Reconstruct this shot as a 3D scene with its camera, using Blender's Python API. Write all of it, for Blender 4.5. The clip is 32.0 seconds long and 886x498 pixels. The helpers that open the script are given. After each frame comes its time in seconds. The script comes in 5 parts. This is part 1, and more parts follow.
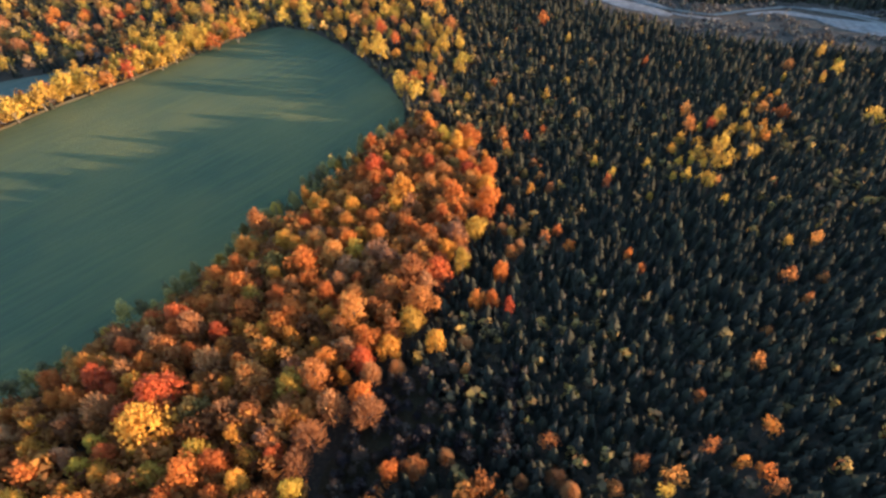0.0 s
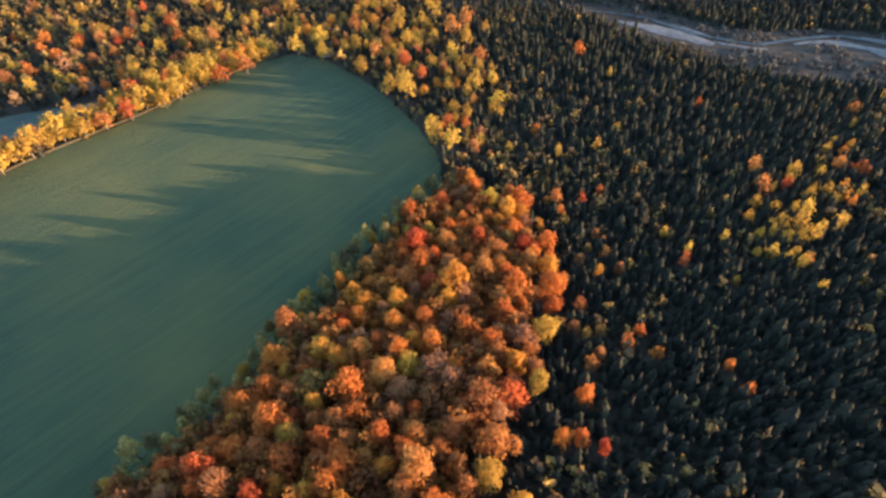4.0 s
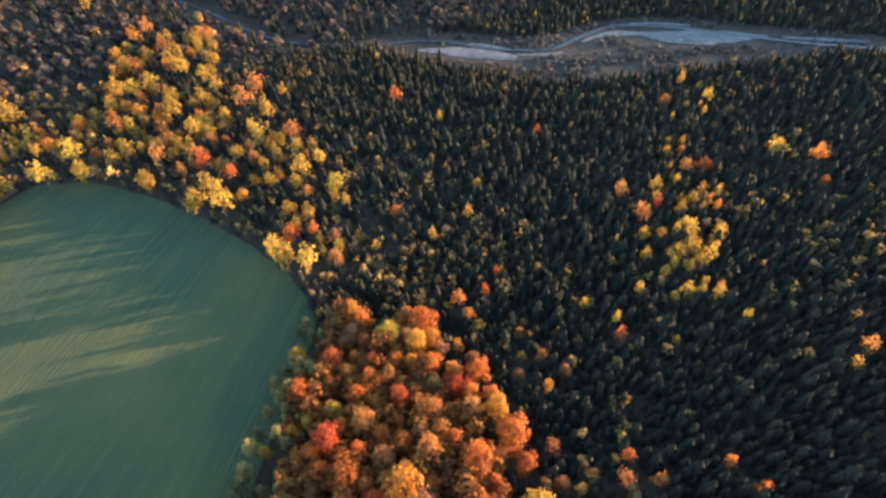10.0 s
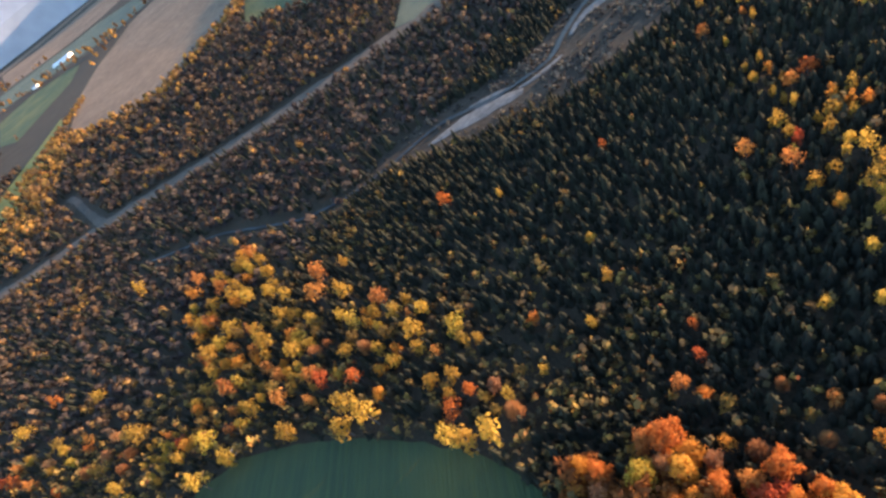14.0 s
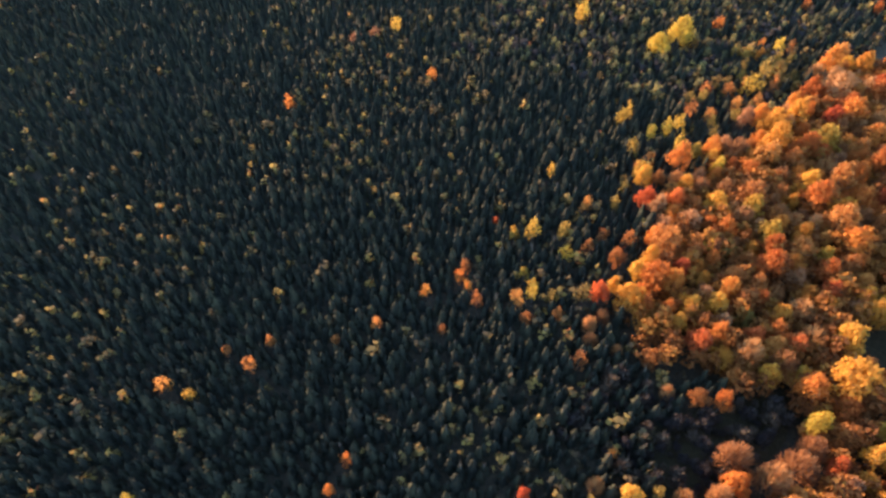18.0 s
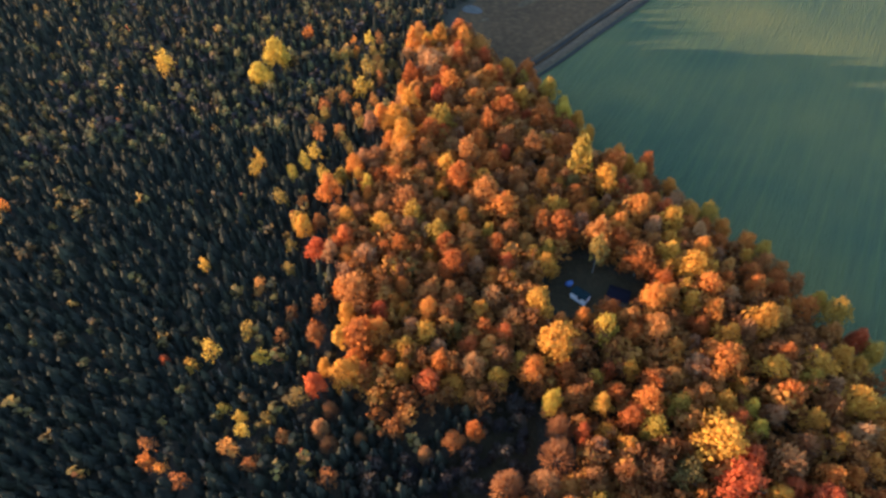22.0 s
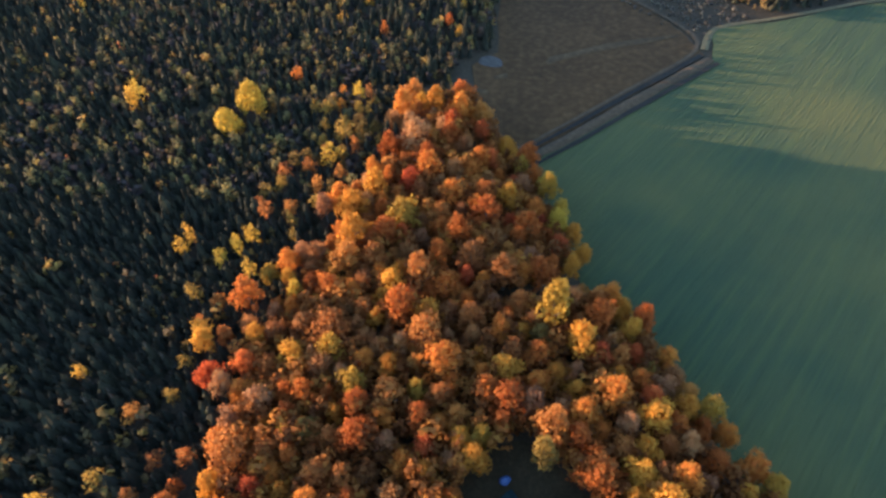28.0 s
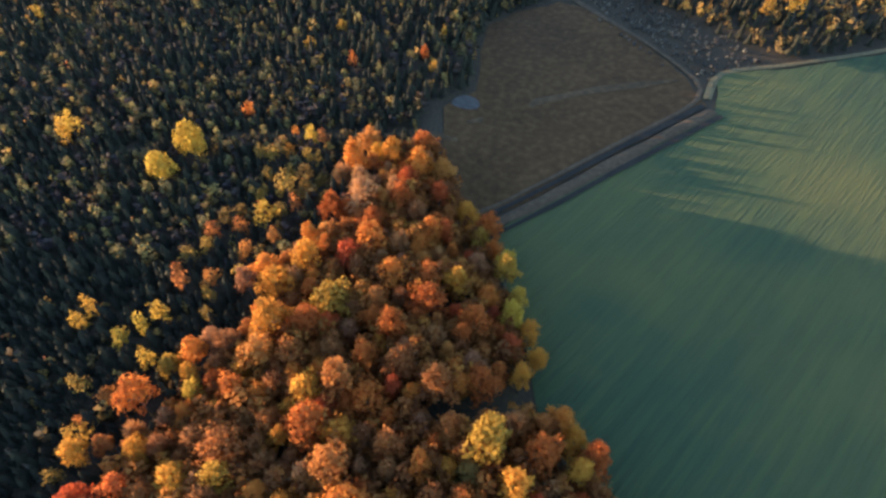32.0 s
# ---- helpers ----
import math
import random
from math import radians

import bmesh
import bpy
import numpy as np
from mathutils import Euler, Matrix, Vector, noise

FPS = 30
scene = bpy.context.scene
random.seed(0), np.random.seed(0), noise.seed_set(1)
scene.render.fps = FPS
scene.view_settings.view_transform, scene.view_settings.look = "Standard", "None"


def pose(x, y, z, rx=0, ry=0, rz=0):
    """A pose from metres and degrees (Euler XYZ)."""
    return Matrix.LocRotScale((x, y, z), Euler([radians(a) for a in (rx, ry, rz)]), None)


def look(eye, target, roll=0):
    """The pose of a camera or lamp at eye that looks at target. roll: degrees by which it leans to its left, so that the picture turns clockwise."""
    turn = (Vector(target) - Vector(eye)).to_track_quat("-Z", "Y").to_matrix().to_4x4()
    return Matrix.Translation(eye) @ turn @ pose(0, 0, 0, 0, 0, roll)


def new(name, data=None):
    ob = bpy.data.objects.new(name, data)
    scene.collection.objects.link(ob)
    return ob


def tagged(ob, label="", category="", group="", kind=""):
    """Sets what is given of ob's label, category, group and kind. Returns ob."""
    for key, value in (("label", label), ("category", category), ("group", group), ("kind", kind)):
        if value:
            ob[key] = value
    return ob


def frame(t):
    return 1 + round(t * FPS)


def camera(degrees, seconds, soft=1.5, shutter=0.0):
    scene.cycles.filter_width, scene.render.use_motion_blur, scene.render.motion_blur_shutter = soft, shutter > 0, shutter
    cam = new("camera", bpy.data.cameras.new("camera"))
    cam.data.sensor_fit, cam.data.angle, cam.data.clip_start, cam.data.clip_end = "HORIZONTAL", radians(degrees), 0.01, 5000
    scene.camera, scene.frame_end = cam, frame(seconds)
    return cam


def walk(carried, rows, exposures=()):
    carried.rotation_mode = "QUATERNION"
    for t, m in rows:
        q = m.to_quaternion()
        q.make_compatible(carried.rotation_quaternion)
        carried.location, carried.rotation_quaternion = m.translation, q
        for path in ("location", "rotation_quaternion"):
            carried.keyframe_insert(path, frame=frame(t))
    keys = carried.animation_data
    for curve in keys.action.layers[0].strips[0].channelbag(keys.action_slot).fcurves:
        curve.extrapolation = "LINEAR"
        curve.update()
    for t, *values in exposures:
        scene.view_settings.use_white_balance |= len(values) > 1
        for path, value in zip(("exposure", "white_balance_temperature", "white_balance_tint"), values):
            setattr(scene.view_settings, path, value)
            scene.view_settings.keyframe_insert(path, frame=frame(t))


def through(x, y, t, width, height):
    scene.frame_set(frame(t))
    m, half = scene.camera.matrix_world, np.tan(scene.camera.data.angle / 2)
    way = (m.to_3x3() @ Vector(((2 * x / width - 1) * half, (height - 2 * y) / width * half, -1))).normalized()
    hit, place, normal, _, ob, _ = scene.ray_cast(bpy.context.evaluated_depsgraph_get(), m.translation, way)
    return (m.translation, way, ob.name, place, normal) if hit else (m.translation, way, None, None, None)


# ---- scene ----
cam = camera(80.7, 32.0, 2.75)
PATH = [
    (0, (-0.022, 0.058, -0.016), (-0.062, 1.435, -1.466), -3.8),
    (0.5, (-2.358, 4.636, 0.172), (-2.395, 6.011, -1.28), -3.8),
    (1, (-4.613, 9.106, 0.444), (-4.646, 10.482, -1.008), -3.6),
    (1.5, (-6.853, 13.543, 0.775), (-6.886, 14.918, -0.677), -3.4),
    (2, (-8.977, 17.936, 0.924), (-9.001, 19.313, -0.527), -3.2),
    (2.5, (-10.978, 22.366, 0.993), (-10.998, 23.743, -0.457), -3.1),
    (4.5, (-18.821, 39.899, 1.449), (-18.835, 41.275, -0.003), -2.8),
    (5, (-20.752, 44.251, 1.645), (-20.766, 45.628, 0.195), -2.8),
    (5.5, (-22.652, 48.559, 1.707), (-22.834, 49.938, 0.27), -12.0),
    (6, (-24.171, 52.951, 1.748), (-24.539, 54.374, 0.391), -28.9),
    (6.5, (-24.899, 57.324, 1.96), (-24.995, 58.789, 0.602), -29.7),
    (7, (-25.132, 61.904, 2.19), (-24.758, 63.237, 0.746), -13.5),
    (7.5, (-24.829, 66.01, 2.282), (-24.298, 67.272, 0.824), -5.8),
    (8, (-24.249, 70.51, 2.774), (-23.66, 71.741, 1.312), -2.4),
    (8.5, (-23.901, 74.931, 3.062), (-23.314, 76.163, 1.6), -2.4),
    (9, (-23.442, 79.335, 3.205), (-22.854, 80.567, 1.743), -2.1),
    (9.5, (-23.17, 83.589, 3.248), (-22.579, 84.819, 1.787), -2.0),
    (10, (-22.731, 87.882, 3.421), (-22.136, 89.11, 1.959), -1.9),
    (10.5, (-22.423, 92.312, 3.364), (-21.834, 93.541, 1.901), -1.9),
    (11, (-22.178, 96.583, 3.541), (-21.594, 97.813, 2.077), -1.8),
    (11.5, (-21.731, 101.203, 3.872), (-21.147, 102.433, 2.407), -1.7),
    (12, (-21.211, 105.825, 4.07), (-20.624, 107.054, 2.605), -1.3),
    (12.5, (-20.776, 110.515, 4.341), (-20.352, 111.815, 2.881), -7.4),
    (13, (-20.302, 114.85, 4.946), (-20.334, 116.345, 3.617), -33.5),
    (13.5, (-19.324, 118.838, 5.661), (-19.234, 120.394, 4.407), -40.7),
    (14, (-17.447, 122.042, 6.099), (-16.957, 123.515, 4.838), -40.6),
    (14.5, (-15.306, 124.73, 6.458), (-14.466, 126.011, 5.172), -39.5),
    (15, (-12.785, 126.511, 6.622), (-11.619, 127.497, 5.331), -36.8),
    (15.5, (-10.349, 127.566, 6.633), (-8.985, 128.018, 5.242), -22.0),
    (17.5, (0.438, 121.384, 7.931), (1.46, 120.422, 6.506), -1.1),
    (18, (1.614, 118.132, 8.086), (2.453, 117.0, 6.667), -1.8),
    (18.1, (1.755, 117.447, 8.121), (2.531, 116.31, 6.67), -2.0),
    (18.5, (2.077, 114.662, 8.358), (2.699, 113.4, 6.937), -2.4),
    (19, (1.811, 110.629, 8.328), (2.315, 109.316, 6.906), -2.8),
    (19.5, (1.171, 106.69, 8.009), (1.497, 105.329, 6.581), -3.3),
    (20, (0.192, 102.404, 7.745), (0.211, 101.019, 6.302), -4.0),
    (20.5, (-1.509, 98.038, 7.44), (-1.662, 96.669, 5.99), -4.1),
    (21, (-3.613, 93.652, 7.14), (-3.762, 92.281, 5.691), -4.0),
    (21.5, (-5.734, 89.397, 7.247), (-5.829, 88.017, 5.802), -3.5),
    (22, (-8.201, 85.195, 7.495), (-8.238, 83.81, 6.053), -3.2),
    (22.5, (-10.708, 81.045, 7.803), (-10.696, 79.659, 6.362), -3.2),
    (23, (-13.345, 76.918, 8.055), (-13.3, 75.531, 6.615), -2.9),
    (23.5, (-15.793, 73.327, 8.065), (-15.726, 71.941, 6.625), -2.5),
    (24, (-18.281, 69.383, 7.952), (-18.185, 67.999, 6.512), -2.5),
    (24.5, (-20.633, 65.415, 8.076), (-20.512, 64.036, 6.632), -2.4),
    (25, (-23.101, 61.407, 8.262), (-22.974, 60.029, 6.819), -2.2),
    (25.5, (-25.261, 57.867, 8.31), (-25.128, 56.489, 6.868), -2.0),
    (27.5, (-34.649, 42.282, 8.463), (-34.498, 40.906, 7.02), -1.6),
    (28, (-36.686, 38.305, 8.595), (-36.523, 36.932, 7.15), -1.5),
    (28.5, (-38.752, 34.381, 8.701), (-38.581, 33.009, 7.256), -1.4),
    (29, (-40.688, 30.433, 8.796), (-40.504, 29.064, 7.349), -1.3),
    (29.5, (-42.504, 26.407, 8.84), (-42.307, 25.042, 7.391), -1.2),
    (30, (-44.302, 22.291, 8.895), (-44.101, 20.927, 7.446), -0.9),
    (30.5, (-46.022, 18.156, 9.081), (-45.813, 16.795, 7.63), -0.8),
    (31, (-47.732, 14.023, 9.183), (-47.521, 12.664, 7.731), -0.6),
    (31.5, (-49.413, 9.855, 9.187), (-49.199, 8.497, 7.734), -0.4),
    (32, (-50.997, 5.658, 9.354), (-50.789, 4.301, 7.9), -0.2),
]
EXPOSURES = [(0, 3.36), (5, 3.34), (6, 3.12), (7, 3.24), (8.5, 3.55), (12, 3.52), (13, 3.24), (14, 3.2), (15, 3.6), (17.5, 3.58), (20, 3.52), (22, 3.4), (25, 3.36), (28, 3.26), (32, 3.22)]
walk(cam, [(t, look(eye, target, roll)) for t, eye, target, roll in PATH], EXPOSURES)

# ---- world, sun, exposure ----
SUN_AZ, SUN_EL = radians(101), radians(4.6)
world = bpy.data.worlds.new("world")
scene.world = world
world.use_nodes = True
wn = world.node_tree
sky = wn.nodes.new("ShaderNodeTexSky")
sky.sky_type, sky.sun_disc = "NISHITA", False
sky.sun_elevation, sky.sun_rotation = SUN_EL, SUN_AZ
sky.air_density, sky.dust_density, sky.ozone_density = 1.0, 0.3, 1.9
wn.links.new(sky.outputs[0], wn.nodes["Background"].inputs[0])
wn.nodes["Background"].inputs[1].default_value = 0.15
sun_dir = Vector((math.sin(SUN_AZ) * math.cos(SUN_EL), math.cos(SUN_AZ) * math.cos(SUN_EL), math.sin(SUN_EL)))
sun = new("sun", bpy.data.lights.new("sun", "SUN"))
sun.data.energy, sun.data.angle, sun.data.color = 2.75, radians(0.5), (1.0, 0.675, 0.36)
sun.rotation_euler = sun_dir.to_track_quat("Z", "Y").to_euler()
scene.view_settings.use_white_balance = True
scene.view_settings.white_balance_temperature, scene.view_settings.white_balance_tint = 5950, 18


# ---- materials ----
def nodes_of(name):
    m = bpy.data.materials.new(name)
    m.use_nodes = True
    nt = m.node_tree
    return m, nt, nt.nodes["Principled BSDF"]


def ramp(nt, fac, stops):
    r = nt.nodes.new("ShaderNodeValToRGB")
    els = r.color_ramp.elements
    while len(els) < len(stops):
        els.new(0.5)
    for e, (p, c) in zip(els, stops):
        e.position, e.color = p, (*c, 1)
    nt.links.new(fac, r.inputs[0])
    return r.outputs[0]


def noise_of(nt, scale, detail=4.0, stretch=None, turn=0.0):
    g = nt.nodes.new("ShaderNodeNewGeometry")
    mp = nt.nodes.new("ShaderNodeMapping")
    mp.vector_type = "TEXTURE"
    mp.inputs["Rotation"].default_value[2] = turn
    if stretch:
        mp.inputs["Scale"].default_value = [1 / v for v in stretch]
    n = nt.nodes.new("ShaderNodeTexNoise")
    n.inputs["Scale"].default_value, n.inputs["Detail"].default_value = scale, detail
    nt.links.new(g.outputs["Position"], mp.inputs[0])
    nt.links.new(mp.outputs[0], n.inputs["Vector"])
    return n.outputs["Fac"]


def mixed(nt, a, b, fac, kind="MIX"):
    m = nt.nodes.new("ShaderNodeMix")
    m.data_type, m.blend_type = "RGBA", kind
    for socket, v in ((m.inputs[0], fac), (m.inputs[6], a), (m.inputs[7], b)):
        if isinstance(v, (int, float)):
            socket.default_value = v
        elif isinstance(v, tuple):
            socket.default_value = (*v, 1)
        else:
            nt.links.new(v, socket)
    return m.outputs[2]


def bumped(nt, bsdf, fac, strength, distance, below=None):
    b = nt.nodes.new("ShaderNodeBump")
    if below:
        nt.links.new(below, b.inputs["Normal"])
    b.inputs["Strength"].default_value, b.inputs["Distance"].default_value = strength, distance
    nt.links.new(fac, b.inputs["Height"])
    nt.links.new(b.outputs[0], bsdf.inputs["Normal"])
    return b.outputs[0]


def earth(name, dark, mid, light, fine=1.2, coarse=0.04, rough=0.95, bump=0.4):
    """Soil, litter or grass: two scales of noise over three colours."""
    m, nt, b = nodes_of(name)
    f1, f2 = noise_of(nt, fine, 5), noise_of(nt, coarse, 3)
    c1 = ramp(nt, f1, ((0.3, dark), (0.52, mid), (0.75, light)))
    c2 = ramp(nt, f2, ((0.35, tuple(0.75 * v for v in mid)), (0.65, tuple(1.2 * v for v in mid))))
    nt.links.new(mixed(nt, c1, c2, 0.5), b.inputs["Base Color"])
    b.inputs["Roughness"].default_value = rough
    b.inputs["Specular IOR Level"].default_value = 0.15
    bumped(nt, b, f1, bump, 0.3)
    return m


def crop(name, dark, mid, light, turn, dry):
    """A sown field: drill rows along one way, patches of thinner growth."""
    m, nt, b = nodes_of(name)
    rows = noise_of(nt, 1.0, 2, (0.02, 0.55, 0.1), turn)
    fine = noise_of(nt, 1.0, 2, (0.1, 2.6, 0.1), turn)
    patch = noise_of(nt, 0.018, 4)
    c = ramp(nt, rows, ((0.3, dark), (0.5, mid), (0.72, light)))
    c = mixed(nt, c, ramp(nt, fine, ((0.3, dark), (0.7, light))), 0.35)
    f = ramp(nt, patch, ((0.4, (0.05, 0.05, 0.05)), (0.72, (0.6, 0.6, 0.6))))
    nt.links.new(mixed(nt, c, dry, f), b.inputs["Base Color"])
    b.inputs["Roughness"].default_value = 0.9
    b.inputs["Specular IOR Level"].default_value = 0.2
    tufts = bumped(nt, b, noise_of(nt, 5.0, 2), 1.0, 0.3)
    bumped(nt, b, noise_of(nt, 1.0, 3, (0.1, 1.3, 0.1), turn), 1.0, 0.65, tufts)
    return m


def foliage(name, stops, through=0.55, by_tree=False, blue=0.006):
    """Leaf clumps: colour varies from tree to tree and from clump to clump; light passes partly through."""
    stops = [(p, (0.78 * r, 0.88 * g, 0.9 * b + blue)) for p, (r, g, b) in stops]
    m, nt, b = nodes_of(name)
    g = nt.nodes.new("ShaderNodeNewGeometry")
    if by_tree:
        a = nt.nodes.new("ShaderNodeAttribute")
        a.attribute_name = "tint"
        who = a.outputs["Fac"]
    else:
        who = nt.nodes.new("ShaderNodeObjectInfo").outputs["Random"]
    mx = nt.nodes.new("ShaderNodeMath")
    mx.operation = "MULTIPLY_ADD"
    nt.links.new(g.outputs["Random Per Island"], mx.inputs[0])
    mx.inputs[1].default_value = 0.35
    sc = nt.nodes.new("ShaderNodeMath")
    sc.operation = "MULTIPLY"
    sc.inputs[1].default_value = 0.65
    nt.links.new(who, sc.inputs[0])
    nt.links.new(sc.outputs[0], mx.inputs[2])
    col = ramp(nt, mx.outputs[0], stops)
    nt.links.new(col, b.inputs["Base Color"])
    b.inputs["Roughness"].default_value = 0.85
    b.inputs["Specular IOR Level"].default_value = 0.05
    t = nt.nodes.new("ShaderNodeBsdfTranslucent")
    nt.links.new(col, t.inputs[0])
    mix = nt.nodes.new("ShaderNodeMixShader")
    mix.inputs[0].default_value = through
    nt.links.new(b.outputs[0], mix.inputs[1])
    nt.links.new(t.outputs[0], mix.inputs[2])
    nt.links.new(mix.outputs[0], nt.nodes["Material Output"].inputs[0])
    return m


LITTER = earth("forest_floor", (0.016, 0.013, 0.009), (0.036, 0.027, 0.017), (0.085, 0.056, 0.028))
GREEN = crop("green_crop", (0.019, 0.038, 0.020), (0.026, 0.047, 0.0225), (0.046, 0.067, 0.023), radians(52), (0.115, 0.102, 0.028))
GREY_GREEN = crop("grey_green_crop", (0.040, 0.056, 0.043), (0.052, 0.069, 0.052), (0.072, 0.086, 0.058), radians(52), (0.115, 0.115, 0.07))
STUBBLE = earth("brown_fallow", (0.024, 0.0125, 0.005), (0.056, 0.0285, 0.011), (0.118, 0.064, 0.024), 0.4, 0.05)
TAN = earth("tan_stubble", (0.10, 0.066, 0.044), (0.15, 0.098, 0.062), (0.21, 0.145, 0.086), 0.08, 0.01)
DIRT = earth("track_dirt", (0.045, 0.036, 0.028), (0.080, 0.063, 0.048), (0.14, 0.112, 0.086), 0.5, 0.05)
BARE_SOIL = earth("dark_wet_soil", (0.010, 0.009, 0.008), (0.020, 0.017, 0.014), (0.04, 0.033, 0.026), 1.0, 0.1)
DRY_GRASS = earth("dry_verge_grass", (0.05, 0.042, 0.024), (0.10, 0.078, 0.040), (0.19, 0.14, 0.06), 1.0, 0.1)
PALE_FALLOW = earth("pale_fallow", (0.034, 0.022, 0.013), (0.062, 0.041, 0.024), (0.115, 0.076, 0.042), 0.6, 0.05)
STRIP_GRASS = earth("withered_strip_grass", (0.026, 0.016, 0.008), (0.060, 0.036, 0.017), (0.125, 0.078, 0.034), 0.35, 0.06)
MUD = earth("pale_mud", (0.030, 0.025, 0.022), (0.048, 0.042, 0.038), (0.085, 0.076, 0.070), 0.4, 0.1, 0.7)
GRAVEL = earth("river_gravel", (0.05, 0.048, 0.046), (0.105, 0.102, 0.098), (0.20, 0.19, 0.18), 0.35, 0.05)
SCRUB = earth("bank_scrub", (0.016, 0.012, 0.009), (0.036, 0.027, 0.019), (0.080, 0.060, 0.042), 0.3, 0.04)
# meadow grass whose colour includes the yellow sunlight on it
SUN_TINTED_GRASS = earth("sun_tinted_meadow_grass", (0.11, 0.095, 0.025), (0.19, 0.16, 0.040), (0.28, 0.22, 0.055), 0.3, 0.03)
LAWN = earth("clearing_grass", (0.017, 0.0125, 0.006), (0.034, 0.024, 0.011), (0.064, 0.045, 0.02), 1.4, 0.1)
WATER, _nt, _b = nodes_of("river_water")
_b.inputs["Base Color"].default_value = (0.022, 0.025, 0.027, 1)
_b.inputs["Roughness"].default_value = 0.35
_b.inputs["Specular IOR Level"].default_value = 0.06
bumped(_nt, _b, noise_of(_nt, 0.9, 3), 0.15, 0.1)

BARK = earth("bark", (0.05, 0.04, 0.032), (0.11, 0.09, 0.07), (0.2, 0.17, 0.14), 6, 0.8)
LEAF = {
    "orange": foliage("orange_leaves", ((0.1, (0.36, 0.085, 0.018)), (0.5, (0.54, 0.150, 0.027)), (0.9, (0.65, 0.235, 0.036)))),
    "red": foliage("red_leaves", ((0.1, (0.36, 0.060, 0.020)), (0.5, (0.52, 0.100, 0.026)), (0.9, (0.60, 0.16, 0.035)))),
    "yellow": foliage("yellow_leaves", ((0.1, (0.34, 0.165, 0.026)), (0.5, (0.48, 0.25, 0.035)), (0.9, (0.60, 0.35, 0.050)))),
    "gold": foliage("golden_leaves", ((0.1, (0.44, 0.155, 0.022)), (0.5, (0.58, 0.23, 0.030)), (0.9, (0.68, 0.32, 0.042)))),
    "lime": foliage("yellow_green_leaves", ((0.1, (0.33, 0.170, 0.028)), (0.5, (0.46, 0.255, 0.034)), (0.9, (0.58, 0.350, 0.045)))),
    "brown": foliage("brown_orange_leaves", ((0.1, (0.31, 0.098, 0.028)), (0.5, (0.47, 0.162, 0.038)), (0.9, (0.58, 0.235, 0.050)))),
    "bare": foliage("thin_brown_twigs", ((0.1, (0.25, 0.092, 0.040)), (0.5, (0.39, 0.150, 0.058)), (0.9, (0.50, 0.210, 0.076))), 0.45, False, 0.0),
    "tan": foliage("tan_withered_leaves", ((0.1, (0.28, 0.108, 0.048)), (0.5, (0.41, 0.168, 0.070)), (0.9, (0.51, 0.23, 0.085)))),
    "olive": foliage("olive_leaves", ((0.1, (0.15, 0.085, 0.026)), (0.5, (0.25, 0.145, 0.034)), (0.9, (0.38, 0.21, 0.04)))),
}
LARCH = foliage("pale_green_needles", ((0.1, (0.12, 0.088, 0.036)), (0.5, (0.27, 0.185, 0.056)), (0.9, (0.46, 0.31, 0.080))), 0.45)
PALE_LARCH = foliage("pale_larch_needles", ((0.1, (0.10, 0.078, 0.036)), (0.5, (0.18, 0.132, 0.050)), (0.9, (0.32, 0.215, 0.064))), 0.4, True)
NEEDLE = foliage("spruce_needles", ((0.1, (0.029, 0.0265, 0.0205)), (0.5, (0.040, 0.0355, 0.0245)), (0.92, (0.060, 0.051, 0.030))), 0.25, False, 0.0)
NEEDLES = foliage("spruce_wood_needles", ((0.1, (0.029, 0.0265, 0.0205)), (0.5, (0.040, 0.0355, 0.0245)), (0.92, (0.060, 0.051, 0.030))), 0.25, True, 0.0)
MIXED_LEAVES = foliage("mixed_wood_leaves", ((0.05, (0.07, 0.050, 0.03)), (0.35, (0.13, 0.070, 0.036)), (0.55, (0.27, 0.130, 0.040)), (0.75, (0.44, 0.225, 0.045)), (0.95, (0.38, 0.12, 0.035))), 0.3, True)

DULL_LEAVES = foliage("dull_sapling_leaves", ((0.1, (0.07, 0.045, 0.022)), (0.4, (0.12, 0.074, 0.027)), (0.65, (0.20, 0.118, 0.033)), (0.85, (0.38, 0.21, 0.045)), (0.97, (0.34, 0.09, 0.028))), 0.3, True)
RUST_LEAVES = foliage("rusty_undergrowth_leaves", ((0.1, (0.17, 0.058, 0.022)), (0.4, (0.27, 0.088, 0.026)), (0.7, (0.35, 0.125, 0.032)), (0.95, (0.44, 0.18, 0.036))), 0.5, True, 0.0)
GOLD_BUSH = foliage("golden_hedge_leaves", ((0.1, (0.30, 0.15, 0.03)), (0.5, (0.46, 0.24, 0.036)), (0.9, (0.56, 0.32, 0.045))), 0.5, True)
TWIGS = foliage("grey_scrub_twigs", ((0.1, (0.05, 0.040, 0.032)), (0.5, (0.10, 0.078, 0.058)), (0.9, (0.19, 0.145, 0.10))), 0.15, True)
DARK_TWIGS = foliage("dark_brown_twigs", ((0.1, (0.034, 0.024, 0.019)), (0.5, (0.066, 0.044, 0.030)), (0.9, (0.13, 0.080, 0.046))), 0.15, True)


